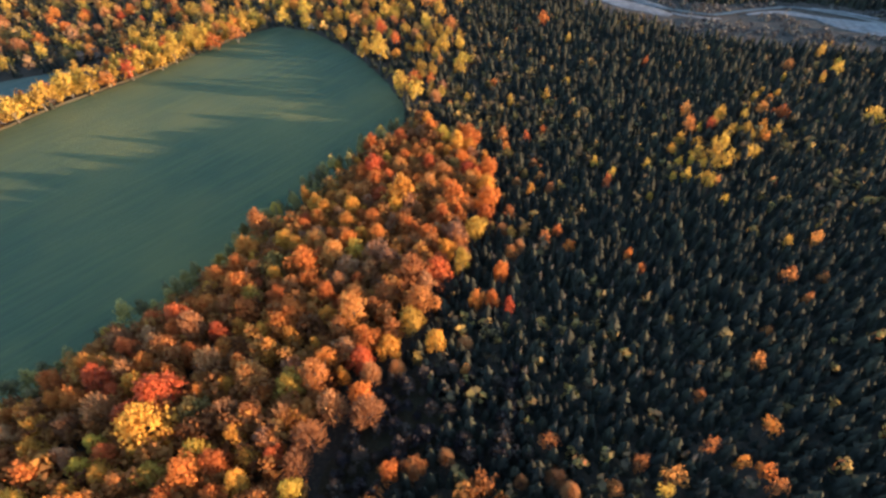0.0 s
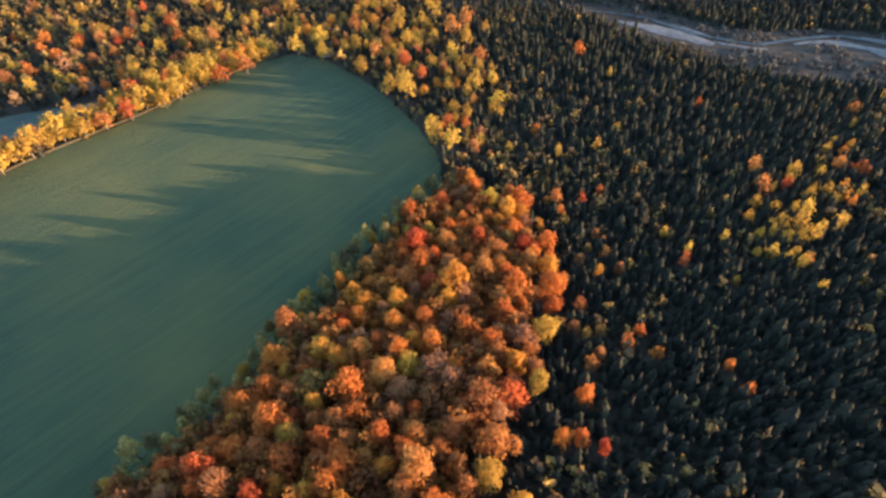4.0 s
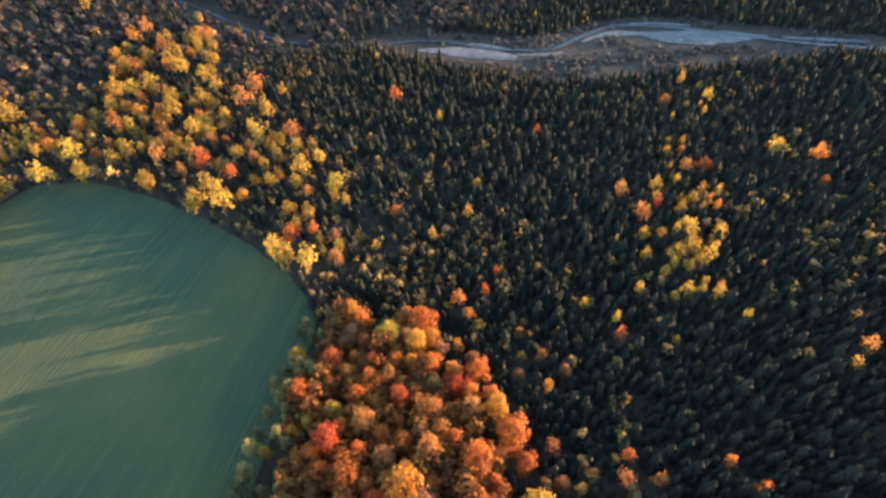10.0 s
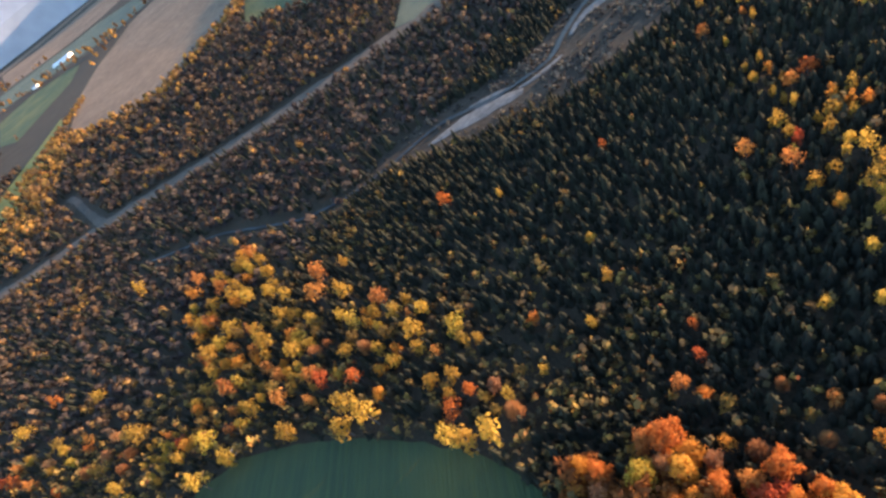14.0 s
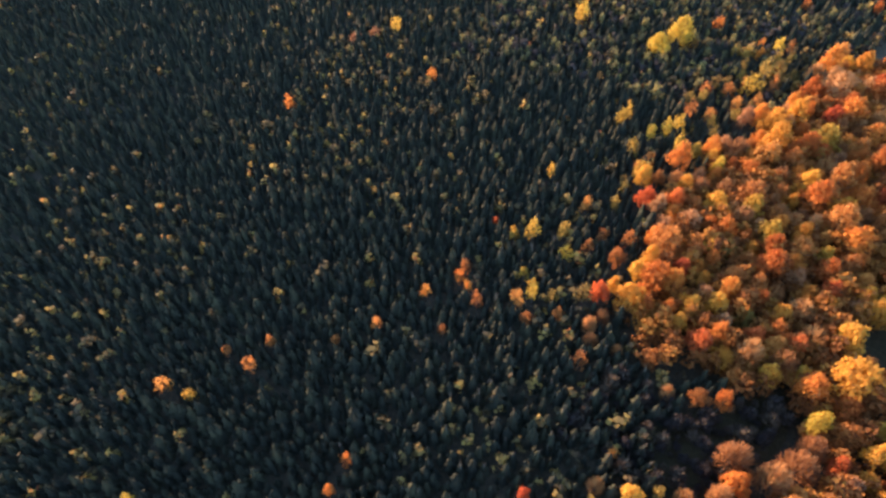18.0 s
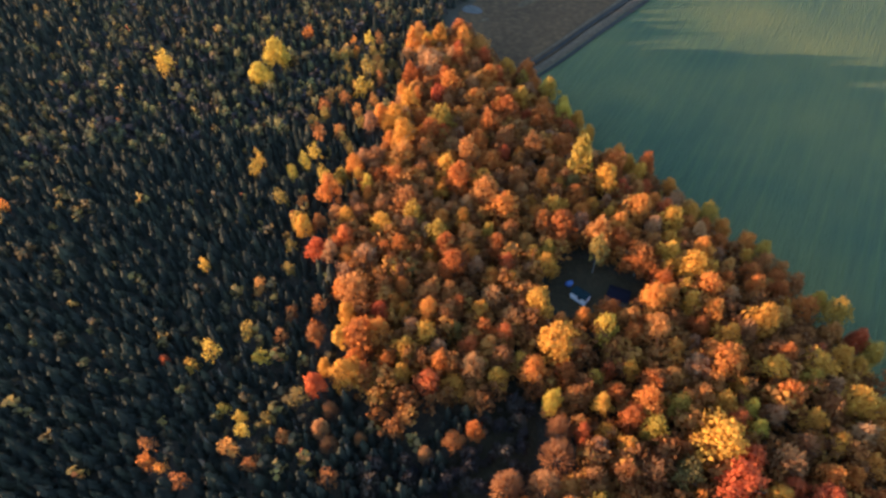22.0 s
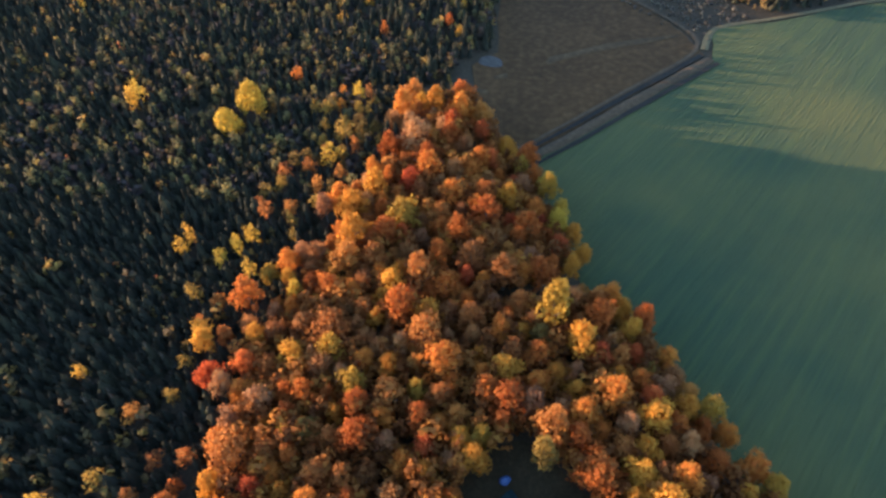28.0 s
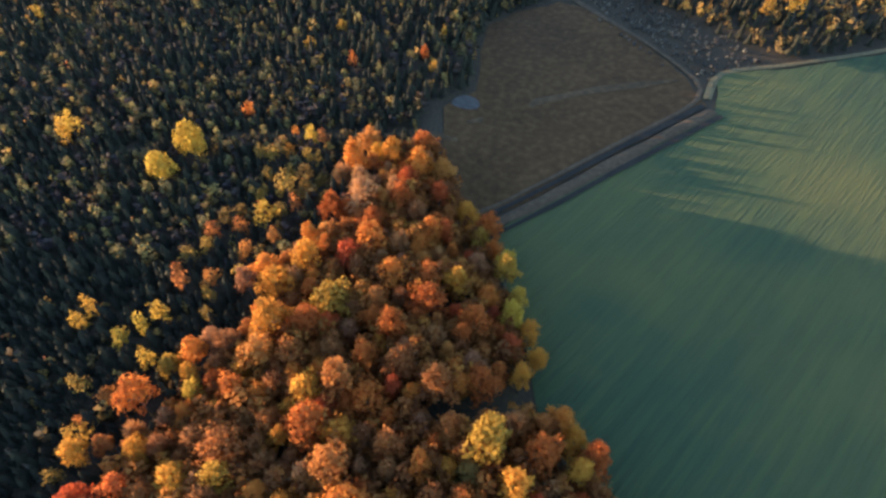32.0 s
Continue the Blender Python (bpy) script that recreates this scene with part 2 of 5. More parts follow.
def paint(name, colour, rough=0.6, metal=0.0, grain=8.0):
    """Painted boards or sheet metal, a little uneven and dirty."""
    m, nt, b = nodes_of(name)
    f = noise_of(nt, grain, 4)
    c = ramp(nt, f, ((0.3, tuple(0.72 * v for v in colour)), (0.6, colour), (0.85, tuple(min(1, 1.12 * v) for v in colour))))
    nt.links.new(c, b.inputs["Base Color"])
    b.inputs["Roughness"].default_value, b.inputs["Metallic"].default_value = rough, metal
    b.inputs["Specular IOR Level"].default_value = 0.1 if rough > 0.9 else 0.4
    return m


WHITE_PAINT = paint("white_paint", (0.86, 0.86, 0.84))
OFF_WHITE = paint("weathered_white_sheet", (0.42, 0.43, 0.44))
TEAL_ROOF = paint("teal_roof_metal", (0.009, 0.021, 0.024), 0.95, 0.0, 3.0)
BLUE_TARP = paint("blue_tarpaulin", (0.05, 0.10, 0.24), 0.6)
DARK_ROOF = paint("dark_blue_roof", (0.006, 0.006, 0.011), 0.95)
GREY_ROOF = paint("grey_roof", (0.22, 0.22, 0.23), 0.6)
TIMBER = paint("weathered_timber", (0.16, 0.12, 0.085), 0.85)
RUBBER = paint("black_rubber", (0.02, 0.02, 0.02), 0.8)
GLASS, _gt, _gb = nodes_of("window_glass")
_gb.inputs["Base Color"].default_value, _gb.inputs["Roughness"].default_value = (0.03, 0.04, 0.05, 1), 0.08


# ---- ground ----
EDGE_X = (-47, -60, -64, -78, -87, -97, -105, -106, -101, -88, -74, -64, -53, -43, -29, -18)
EDGE_Y = (-98, -68, -48, -35, -15, 6, 26, 42, 56, 73, 92, 108, 126, 146, 166, 182)


def height(x, y):
    """The hillside: it falls towards the river, levels out in the valley and rises again far beyond."""
    x, y = np.asarray(x, float), np.asarray(y, float)
    yy = np.where(y > 300, 300 + 60 * np.tanh((y - 300) / 60), np.where(y < -250, -250 + 60 * np.tanh((y + 250) / 60), y))
    xx = np.where(abs(x) > 160, np.sign(x) * (160 + 80 * np.tanh((abs(x) - 160) / 80)), x)
    r = np.hypot(x, y)
    far = 0.04 * np.clip(r - 750, 0, 2400) + 45 * np.clip((r - 2600) / 1800, 0, 1) ** 2 * (1 + 0.6 * np.sin(x * 0.0021 + 1.3) + 0.3 * np.sin(y * 0.004))
    u = np.clip((x - np.interp(y, EDGE_Y, EDGE_X)) / 25, 0, 1)
    v = np.clip((160 - y) / 100, 0, 1)
    rise = 5.5 * u * u * (3 - 2 * u) * v * v * (3 - 2 * v)          # the wooded rise beside the field
    return -107.0 - 0.045 * xx - 0.080 * yy + far + rise


def mesh_from(name, verts, quads, material, tris=None):
    me = bpy.data.meshes.new(name)
    me.from_pydata(verts, [], quads)
    me.materials.append(material)
    me.update()
    return me


def big_mesh(name, verts, tris, material, tint=None):
    """One mesh from arrays: vertices (n, 3) and triangles (m, 3), with an optional tint for each vertex."""
    me = bpy.data.meshes.new(name)
    n, m = len(verts), len(tris)
    me.vertices.add(n)
    me.vertices.foreach_set("co", np.ascontiguousarray(verts, np.float32).ravel())
    me.loops.add(3 * m)
    me.loops.foreach_set("vertex_index", np.ascontiguousarray(tris, np.int32).ravel())
    me.polygons.add(m)
    me.polygons.foreach_set("loop_start", np.arange(0, 3 * m, 3, dtype=np.int32))
    me.update(calc_edges=True)
    if tint is not None:
        me.attributes.new("tint", "FLOAT", "POINT").data.foreach_set("value", np.ascontiguousarray(tint, np.float32))
    me.materials.append(material)
    return me


def inside(poly, x, y):
    """Which of the points lie in the polygon."""
    x, y = np.asarray(x, float), np.asarray(y, float)
    hit = np.zeros(x.shape, bool)
    for (x0, y0), (x1, y1) in zip(poly, poly[1:] + poly[:1]):
        if y0 != y1:
            hit ^= ((y0 > y) != (y1 > y)) & (x < (x1 - x0) * (y - y0) / (y1 - y0) + x0)
    return hit


def softened(poly, times=2):
    for _ in range(times):
        poly = [p for a, b in zip(poly, poly[1:] + poly[:1]) for p in
                ((0.75 * a[0] + 0.25 * b[0], 0.75 * a[1] + 0.25 * b[1]), (0.25 * a[0] + 0.75 * b[0], 0.25 * a[1] + 0.75 * b[1]))]
    return poly


def wavy(poly, amount, seed):
    """The outline with points every few metres, set in and out a little."""
    rng, out = random.Random(seed), []
    for a, b in zip(poly, poly[1:] + poly[:1]):
        n = max(1, int(math.dist(a, b) / 5))
        for i in range(n):
            f = i / n
            out.append((a[0] + f * (b[0] - a[0]) + rng.uniform(-amount, amount), a[1] + f * (b[1] - a[1]) + rng.uniform(-amount, amount)))
    return out


def patch(name, poly, material, lift, step=20.0, label="", category="", kind="structure"):
    """A sheet of land inside an outline, cut along a grid so that it follows the hillside."""
    bm = bmesh.new()
    bm.faces.new([bm.verts.new((x, y, 0)) for x, y in poly])
    for axis in (0, 1):
        lo, hi = min(p[axis] for p in poly), max(p[axis] for p in poly)
        for k in range(math.ceil(lo / step), math.floor(hi / step) + 1):
            co, no = [0, 0, 0], [0, 0, 0]
            co[axis], no[axis] = k * step, 1
            bmesh.ops.bisect_plane(bm, geom=bm.verts[:] + bm.edges[:] + bm.faces[:], plane_co=co, plane_no=no)
    bmesh.ops.triangulate(bm, faces=bm.faces[:])
    for v in bm.verts:
        v.co.z = float(height(v.co.x, v.co.y)) + lift
    for f in bm.faces:
        if f.normal.z < 0:
            f.normal_flip()
    me = bpy.data.meshes.new(name)
    bm.to_mesh(me)
    bm.free()
    me.materials.append(material)
    return tagged(new(name, me), label, category, "", kind)


def ribbon(name, line, widths, material, lift, crown=0.0, label="", category="", seed=1):
    """A strip of land along a line: a track, a ditch bank or a river, uneven at its edges."""
    rng = random.Random(seed)
    pts = []
    for a, b in zip(line, line[1:]):
        n = max(1, int(math.dist(a, b) / 6))
        pts += [(a[0] + i / n * (b[0] - a[0]), a[1] + i / n * (b[1] - a[1])) for i in range(n)]
    pts.append(line[-1])
    for _ in range(2):
        pts = [pts[0]] + [((p[0] + 2 * q[0] + r[0]) / 4, (p[1] + 2 * q[1] + r[1]) / 4) for p, q, r in zip(pts, pts[1:], pts[2:])] + [pts[-1]]
    verts, quads = [], []
    for i, p in enumerate(pts):
        a, b = pts[max(0, i - 1)], pts[min(len(pts) - 1, i + 1)]
        d = math.dist(a, b) or 1
        nx, ny = -(b[1] - a[1]) / d, (b[0] - a[0]) / d
        f = i / (len(pts) - 1) * (len(widths) - 1)
        k = min(int(f), len(widths) - 2)
        w = 0.5 * (widths[k] + (f - k) * (widths[k + 1] - widths[k]))
        for j in range(5):
            s = (j - 2) / 2
            if abs(s) == 1:
                s *= rng.uniform(0.8, 1.2)
            x, y = p[0] + s * w * nx, p[1] + s * w * ny
            verts.append((x, y, float(height(x, y)) + lift + crown * (1 - min(1, abs(s)) ** 2)))
        if i:
            o = 5 * i
            quads += [(o - 5 + j, o + j, o + j + 1, o - 4 + j) for j in range(4)]
    me = mesh_from(name, verts, quads, material)
    return tagged(new(name, me), label, category, "", "structure")


axis_x = np.concatenate([np.arange(-4800, -600, 200), np.arange(-600, -160, 20), np.arange(-160, 60, 5), np.arange(60, 800, 20), np.arange(800, 5000, 200)])
axis_y = np.concatenate([np.arange(-4800, -400, 200), np.arange(-400, -160, 20), np.arange(-160, 200, 10), np.arange(200, 1200, 20), np.arange(1200, 5001, 100)])
gx, gy = np.meshgrid(axis_x, axis_y)
gz = height(gx, gy)
cols = len(axis_x)
gv = np.stack([gx, gy, gz], -1).reshape(-1, 3)
ii = (np.arange(len(axis_y) - 1)[:, None] * cols + np.arange(cols - 1)).ravel()
gt = np.concatenate([np.stack([ii, ii + 1, ii + cols + 1], 1), np.stack([ii, ii + cols + 1, ii + cols], 1)])
tagged(new("ground", big_mesh("ground", gv, gt, LITTER)), "hillside ground with brown leaf litter under the trees", "ground", "", "structure")

# the fields, in plan
FIELD_EDGE = [(-47, -98), (-60, -68), (-64, -48), (-78, -35), (-87, -15), (-97, 6), (-105, 26), (-106, 42), (-101, 56), (-88, 73),
              (-74, 92), (-64, 108), (-53, 126), (-43, 146), (-29, 166), (-18, 182)]
FIELD_TIP = [(-17, 192), (-20, 208), (-27, 226), (-39, 250), (-56, 275), (-76, 297), (-96, 305), (-108, 296)]
FIELD_WEST = [(-118, 282), (-133, 258), (-152, 230), (-173, 203), (-188, 177), (-200, 152), (-210, 130), (-232, 70), (-262, -20),
              (-285, -110), (-300, -225), (-186, -203), (-150, -191), (-124, -186), (-120, -163), (-87, -136), (-57, -110)]
field_green = FIELD_EDGE + FIELD_TIP + FIELD_WEST
patch("field_1", wavy(field_green, 0.5, 3), GREEN, 0.25, 20, "smooth green field of young winter crop with drill rows", "field")
patch("field_2", wavy([(-224, 130), (-205, 160), (-190, 190), (-172, 216), (-153, 243), (-150, 256), (-166, 252), (-182, 247), (-215, 232), (-242, 224), (-272, 217), (-330, 205), (-330, 100)], 0.6, 4),
      GREY_GREEN, 0.25, 20, "shaded grey-green field behind the hedge trees", "field")
patch("field_3", wavy([(-500, 420), (-416, 418), (-391, 455), (-347, 489), (-352, 530), (-420, 612), (-480, 585), (-560, 520)], 1.0, 5),
      GREY_GREEN, 0.3, 20, "small grey-green field among the autumn woods", "field")
patch("fallow_field", wavy([(-44, -106), (-57, -114), (-87, -140), (-117, -166), (-113, -183), (-100, -206), (-76, -236), (-66, -240), (-48, -230), (-37, -216), (-36, -194), (-37, -168), (-27, -153), (-32, -120)], 0.5, 6),
      STUBBLE, 0.2, 20, "brown fallow field with withered grass", "field")


def beside(line, s):
    """The line moved sideways by s metres, towards the green field."""
    return [(x - 0.641 * s, y + 0.767 * s) for x, y in line]


ribbon("withered_strip", [(-36, -148), (-42, -153), (-55, -163), (-73, -171), (-89, -176), (-110, -181)], (2, 5, 3, 5, 1.5), STRIP_GRASS, 0.3, 0.1, "paler strip of withered grass across the fallow field", "verge", 31)
LANE = [(-45, -103), (-57, -112), (-87, -138), (-118, -164)]
ribbon("ditch_bank", beside(LANE, 1.2), (3.6, 4.4, 4.4), PALE_FALLOW, 0.3, 0.5, "grey-brown grass bank between two ditches", "verge", 2)
ribbon("ditch_1", beside(LANE, 4.6), (1.3, 1.9, 2.0), BARE_SOIL, 0.5, 0.0, "narrow dark ditch along the green field", "ditch", 4)
ribbon("ditch_2", beside(LANE, -2.8), (1.4, 2.0, 2.1), BARE_SOIL, 0.5, 0.0, "narrow dark ditch along the farm track", "ditch", 13)
ribbon("farm_track", beside(LANE, -5.0) + [(-120, -176), (-113, -188), (-100, -208), (-76, -238), (-66, -252)], (1.2, 1.5, 1.8, 2.6), PALE_FALLOW, 0.42, 0.1,
       "faint tan dirt track along the fallow field", "track", 3)
ribbon("verge", [(-118, -170), (-124, -188), (-150, -193), (-186, -205), (-230, -216)], (2.6, 2.2, 2.8), DRY_GRASS, 0.3, 0.15, "dry grass verge at the end of the field", "verge", 5)
ribbon("hedge_verge", [(-103, 305), (-118, 286), (-133, 261), (-152, 233), (-174, 205), (-189, 178), (-201, 153), (-211, 131), (-233, 71)], (2.2, 2.4, 2.4), DRY_GRASS, 0.35, 0.3,
       "strip of dry yellow grass along the hedge trees", "verge", 6)
puddle = patch("puddle", softened([(-28, -154), (-32, -163), (-39, -163), (-39, -156)]), MUD, 0.3, 20, "small wet patch of pale mud in the fallow field", "puddle")

FOREST_TRACK = [(-34, -138), (-9, -135), (19, -133), (35, -132), (52, -128), (84, -118)]
ribbon("forest_track", FOREST_TRACK, (2.2, 2.6, 2.2), STRIP_GRASS, 0.25, 0.05, "faint grassy track through the spruces", "track", 17)

# the river beyond the wood, with its gravel banks
RIVER = [(-60, 540), (-12, 480), (6, 440), (22, 405), (46, 382), (76, 370), (110, 362), (134, 332), (162, 316), (192, 326), (219, 330), (246, 308), (262, 284), (284, 252), (308, 226), (350, 190), (420, 140)]
RIVER_FLAT = softened([(60, 376), (84, 352), (100, 324), (119, 304), (134, 283), (164, 268), (200, 260), (240, 248), (285, 232), (330, 198), (352, 208), (312, 252), (284, 288),
                       (264, 314), (241, 333), (214, 340), (186, 338), (164, 336), (142, 354), (112, 376), (80, 388)], 1)
patch("river_flat", wavy(RIVER_FLAT, 1.5, 8), SCRUB, 0.2, 20, "brown scrub flats beside the river", "bank")
GRAVEL_BARS = [([(93, 354), (113, 342), (128, 330), (138, 317)], (2, 9, 15, 5)), ([(140, 322), (152, 313), (166, 311)], (2, 4, 2)), ([(184, 318), (200, 322), (215, 320), (226, 306)], (2, 5, 7, 3)),
               ([(222, 312), (236, 294), (250, 286), (266, 276), (279, 268)], (4, 17, 24, 13, 3)), ([(284, 262), (300, 246), (316, 232)], (2, 5, 2)), ([(124, 348), (136, 338), (141, 328)], (2, 5, 2)), ([(228, 326), (244, 318), (256, 304)], (2, 4, 2))]
for k, (line, widths) in enumerate(GRAVEL_BARS):
    ribbon("gravel_bank_%d" % (k + 1), line, [1.15 * w for w in widths], GRAVEL, 0.36 + 0.02 * k, 0.3, "bar of pale grey river gravel", "gravel bank", 20 + k)
ribbon("river", RIVER, (2, 2, 2.4, 3, 3.4, 3.4, 3, 3, 3), WATER, 0.75, 0.0, "narrow dark river winding along the valley", "river", 9)
ribbon("valley_road", [(-420, 960), (-309, 880), (-174, 760), (-54, 694), (31, 625), (78, 592), (156, 548), (214, 514), (293, 472), (385, 418), (437, 380), (560, 300)], (18, 23, 20), DIRT, 0.3, 0.2,
       "straight pale gravel road through the valley woods", "road", 10)

ribbon("side_track", [(-70, 706), (-75, 770), (-78, 850), (-84, 880)], (11, 8, 10), DIRT, 0.32, 0.2, "short pale gravel spur beside the valley road", "track", 15)

# the far fields across the valley
FAR = [
    ("far_field_1", [(-30, 1199), (15, 1080), (94, 1000), (235, 1060), (305, 1095), (430, 1250), (505, 1290), (600, 1500), (560, 1850), (420, 1935), (306, 1899), (136, 1660), (43, 1461)], TAN, "wide tan stubble field across the valley"),
    ("far_field_2", [(-141, 1637), (-121, 2016), (-17, 2079), (104, 1992), (132, 1922), (70, 1743), (-32, 1623), (-103, 1534)], GREEN, "hazy green field across the valley"),
    ("far_field_3", [(-107, 2283), (-82, 2733), (124, 2677), (342, 2559), (452, 2333), (411, 1990), (285, 1990), (68, 2174)], GREY_GREEN, "distant pale green field by the white farm"),
    ("far_field_4", [(248, 945), (321, 1077), (420, 1060), (470, 1010), (440, 935), (330, 780), (298, 780), (282, 814), (270, 914)], GREEN, "green field beyond the valley road"),
    ("far_field_5", [(500, 968), (440, 990), (500, 1190), (600, 1180), (720, 1240), (860, 1530), (922, 1385), (785, 1105), (655, 1090), (540, 945)], GREEN, "long green field with a lit stripe across the valley"),
    ("far_field_6", [(520, 1270), (604, 1190), (714, 1334), (827, 1524), (731, 1591)], TAN, "tan end of a far field"),
    ("far_field_7", [(827, 1731), (1096, 1932), (905, 1614), (761, 1635)], TAN, "pale distant stubble field"),
    ("far_field_8", [(785, 1090), (510, 735), (500, 750), (550, 825), (646, 1055)], GREEN, "dark green strip of field behind a yellow hedge"),
    ("far_field_9", [(824, 1108), (643, 721), (597, 684), (555, 715), (697, 932)], GREY_GREEN, "teal green field between yellow hedges"),
    ("far_field_10", [(329, 627), (215, 528), (226, 509), (245, 509), (281, 470), (356, 526), (326, 583)], GREY_GREEN, "blue-green meadow beside the valley road"),
    ("far_field_11", [(334, 724), (276, 659), (304, 640), (357, 696)], GREY_GREEN, "small blue-green meadow in the woods"),
    ("far_field_13", [(-206, 1009), (-215, 1081), (-152, 1184), (-64, 1318), (-14, 1400), (-18, 1340), (-70, 1190), (-151, 1019)], SUN_TINTED_GRASS, "strip of grass between hedges across the valley, yellow sunlight put in its colour"),
    ("far_field_14", [(-500, 1510), (-310, 1545), (-229, 1600), (-150, 1640), (-130, 2020), (-253, 1943), (-359, 1867), (-433, 1765), (-519, 1735)], GREEN, "long green field before the distant farms"),
    ("far_field_15", [(-591, 2139), (-472, 2247), (-332, 2284), (-189, 2269), (-118, 2300), (-100, 2740), (-140, 3200), (-467, 3300), (-655, 3300), (-845, 3300)], TAN, "pale stubble behind the distant farms"),
    ("far_field_16", [(-1500, 2150), (-640, 2160), (-880, 2700), (-1600, 2650)], GREEN, "distant green fields of the plain"),
    ("far_field_17", [(-1600, 2720), (-900, 2760), (-960, 3300), (-1800, 3250)], TAN, "distant stubble of the plain"),
    ("far_field_18", [(-1700, 3360), (-80, 3360), (-60, 3560), (-1700, 3540)], GREY_GREEN, "distant pale green strip of the plain"),
    ("far_field_19", [(-40, 2800), (380, 2640), (700, 2700), (800, 3400), (-20, 3560)], TAN, "distant stubble beyond the white farm"),
    ("far_field_20", [(-1700, 3620), (900, 3620), (900, 3900), (-1700, 3900)], TAN, "far tan land before the ridge"),
    ("far_field_12", [(-434, 985), (-400, 960), (-330, 1010), (-290, 1190), (-310, 1500), (-500, 1500), (-546, 1193)], GREY_GREEN, "hazy grey-green field across the valley"),
]
# ridge that closes the valley; its pale blue colour holds the haze
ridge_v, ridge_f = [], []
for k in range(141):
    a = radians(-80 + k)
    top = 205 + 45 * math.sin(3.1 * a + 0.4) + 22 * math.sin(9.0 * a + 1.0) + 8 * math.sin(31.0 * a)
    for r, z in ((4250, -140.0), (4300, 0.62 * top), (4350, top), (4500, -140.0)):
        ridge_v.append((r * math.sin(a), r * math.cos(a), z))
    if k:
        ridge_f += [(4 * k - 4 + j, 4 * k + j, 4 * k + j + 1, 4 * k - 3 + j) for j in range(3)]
tagged(new("backdrop", mesh_from("backdrop", ridge_v, ridge_f, earth("ridge_haze_colour", (0.22, 0.23, 0.28), (0.28, 0.30, 0.36), (0.33, 0.34, 0.40), 0.01, 0.002))), "ridge of hills beyond the valley, blue haze painted into its colour", "hills", "", "structure")

for name, poly, mat, text in FAR:
    patch(name, poly, mat, 0.6, 100, text, "field")


# ---- trees ----
def card_set(rng, points, normals, size):
    """Leaf clumps: bent four-cornered pieces about the points, facing roughly along the normals."""
    n = len(points)
    nn = normals + rng.normal(0, 0.45, (n, 3))
    nn /= np.linalg.norm(nn, axis=1)[:, None]
    ref = rng.normal(0, 1, (n, 3))
    u = np.cross(nn, ref)
    u /= np.linalg.norm(u, axis=1)[:, None]
    v = np.cross(nn, u)
    s = size * rng.uniform(0.65, 1.3, (n, 1))
    bend = nn * s * rng.uniform(-0.35, 0.1, (n, 1))
    corners = np.stack([points - u * s * 0.5, points - v * s * 0.45 + bend, points + u * s * 0.55, points + v * s * 0.5 + bend], 1)
    base = 4 * np.arange(n)[:, None]
    tris = np.concatenate([base + [0, 1, 2], base + [0, 2, 3]])
    return corners.reshape(-1, 3), tris


def crown_arrays(seed, wide, tall, lobes, cards, size, low, fine=False):
    """A broad-leaved crown of uneven, upright lobes from height low to low + tall; fine: more and smaller pieces, of three corners."""
    rng = np.random.default_rng(seed)
    if fine:
        lobes = round(1.7 * lobes)
    centre, radius = [(0.0, 0.0, low + 0.48 * tall)], [0.30 * wide]
    for i in range(lobes):
        a = 2.4 * i + rng.uniform(0, 0.9)
        f = (i + 0.5) / lobes
        r = wide * 0.37 * math.sqrt(max(0.05, 1 - abs(f - 0.35) ** 1.3)) * rng.uniform(0.55, 1.12) * (1 - 0.8 * max(0, f - 0.55) / 0.45)
        centre.append((r * math.cos(a), r * math.sin(a), low + tall * (0.14 + 0.70 * f + rng.uniform(-0.06, 0.06))))
        radius.append(wide * (rng.uniform(0.09, 0.20) if fine else rng.uniform(0.13, 0.27)))
    centre, radius = np.array(centre), np.array(radius)
    up = 1.35 if fine else 1.1
    count = round(cards * 2.8) if fine else cards
    which = rng.choice(len(radius), count * 2, p=radius ** 2 / (radius ** 2).sum())
    d = rng.normal(0, 1, (count * 2, 3))
    d[:, 2] += 0.3
    d /= np.linalg.norm(d, axis=1)[:, None]
    p = centre[which] + d * radius[which][:, None] * rng.uniform(0.55, 1.2, (count * 2, 1)) * [1, 1, up]
    gap = np.linalg.norm((p[:, None] - centre[None]) / [1, 1, up], axis=2) / radius[None]
    keep = (gap.min(1) > 0.5)
    p, d = p[keep][:count], d[keep][:count]
    out = p - [0, 0, low + 0.35 * tall]
    out /= np.linalg.norm(out, axis=1)[:, None]
    if not fine:
        return card_set(rng, p, 0.7 * d + 0.6 * out, size)
    # pointed sprays: most face outwards, some stand up like twigs
    n = len(p)
    size = 0.74 * size
    face = 0.7 * d + 0.7 * out + rng.normal(0, 0.34, (n, 3))
    face /= np.linalg.norm(face, axis=1)[:, None]
    along = np.cross(face, rng.normal(0, 1, (n, 3)))
    spiky = rng.random(n) < 0.34
    along[spiky] = (out + [0, 0, 0.9] + rng.normal(0, 0.3, (n, 3)))[spiky]
    along /= np.linalg.norm(along, axis=1)[:, None]
    side = np.cross(face, along)
    side /= np.linalg.norm(side, axis=1)[:, None]
    s = size * rng.uniform(0.6, 1.35, (n, 1))
    v = np.stack([p - along * s * 0.45 - side * s * 0.5, p - along * s * 0.35 + side * s * 0.5, p + along * s * 0.8], 1)
    return v.reshape(-1, 3), np.arange(3 * n).reshape(-1, 3)


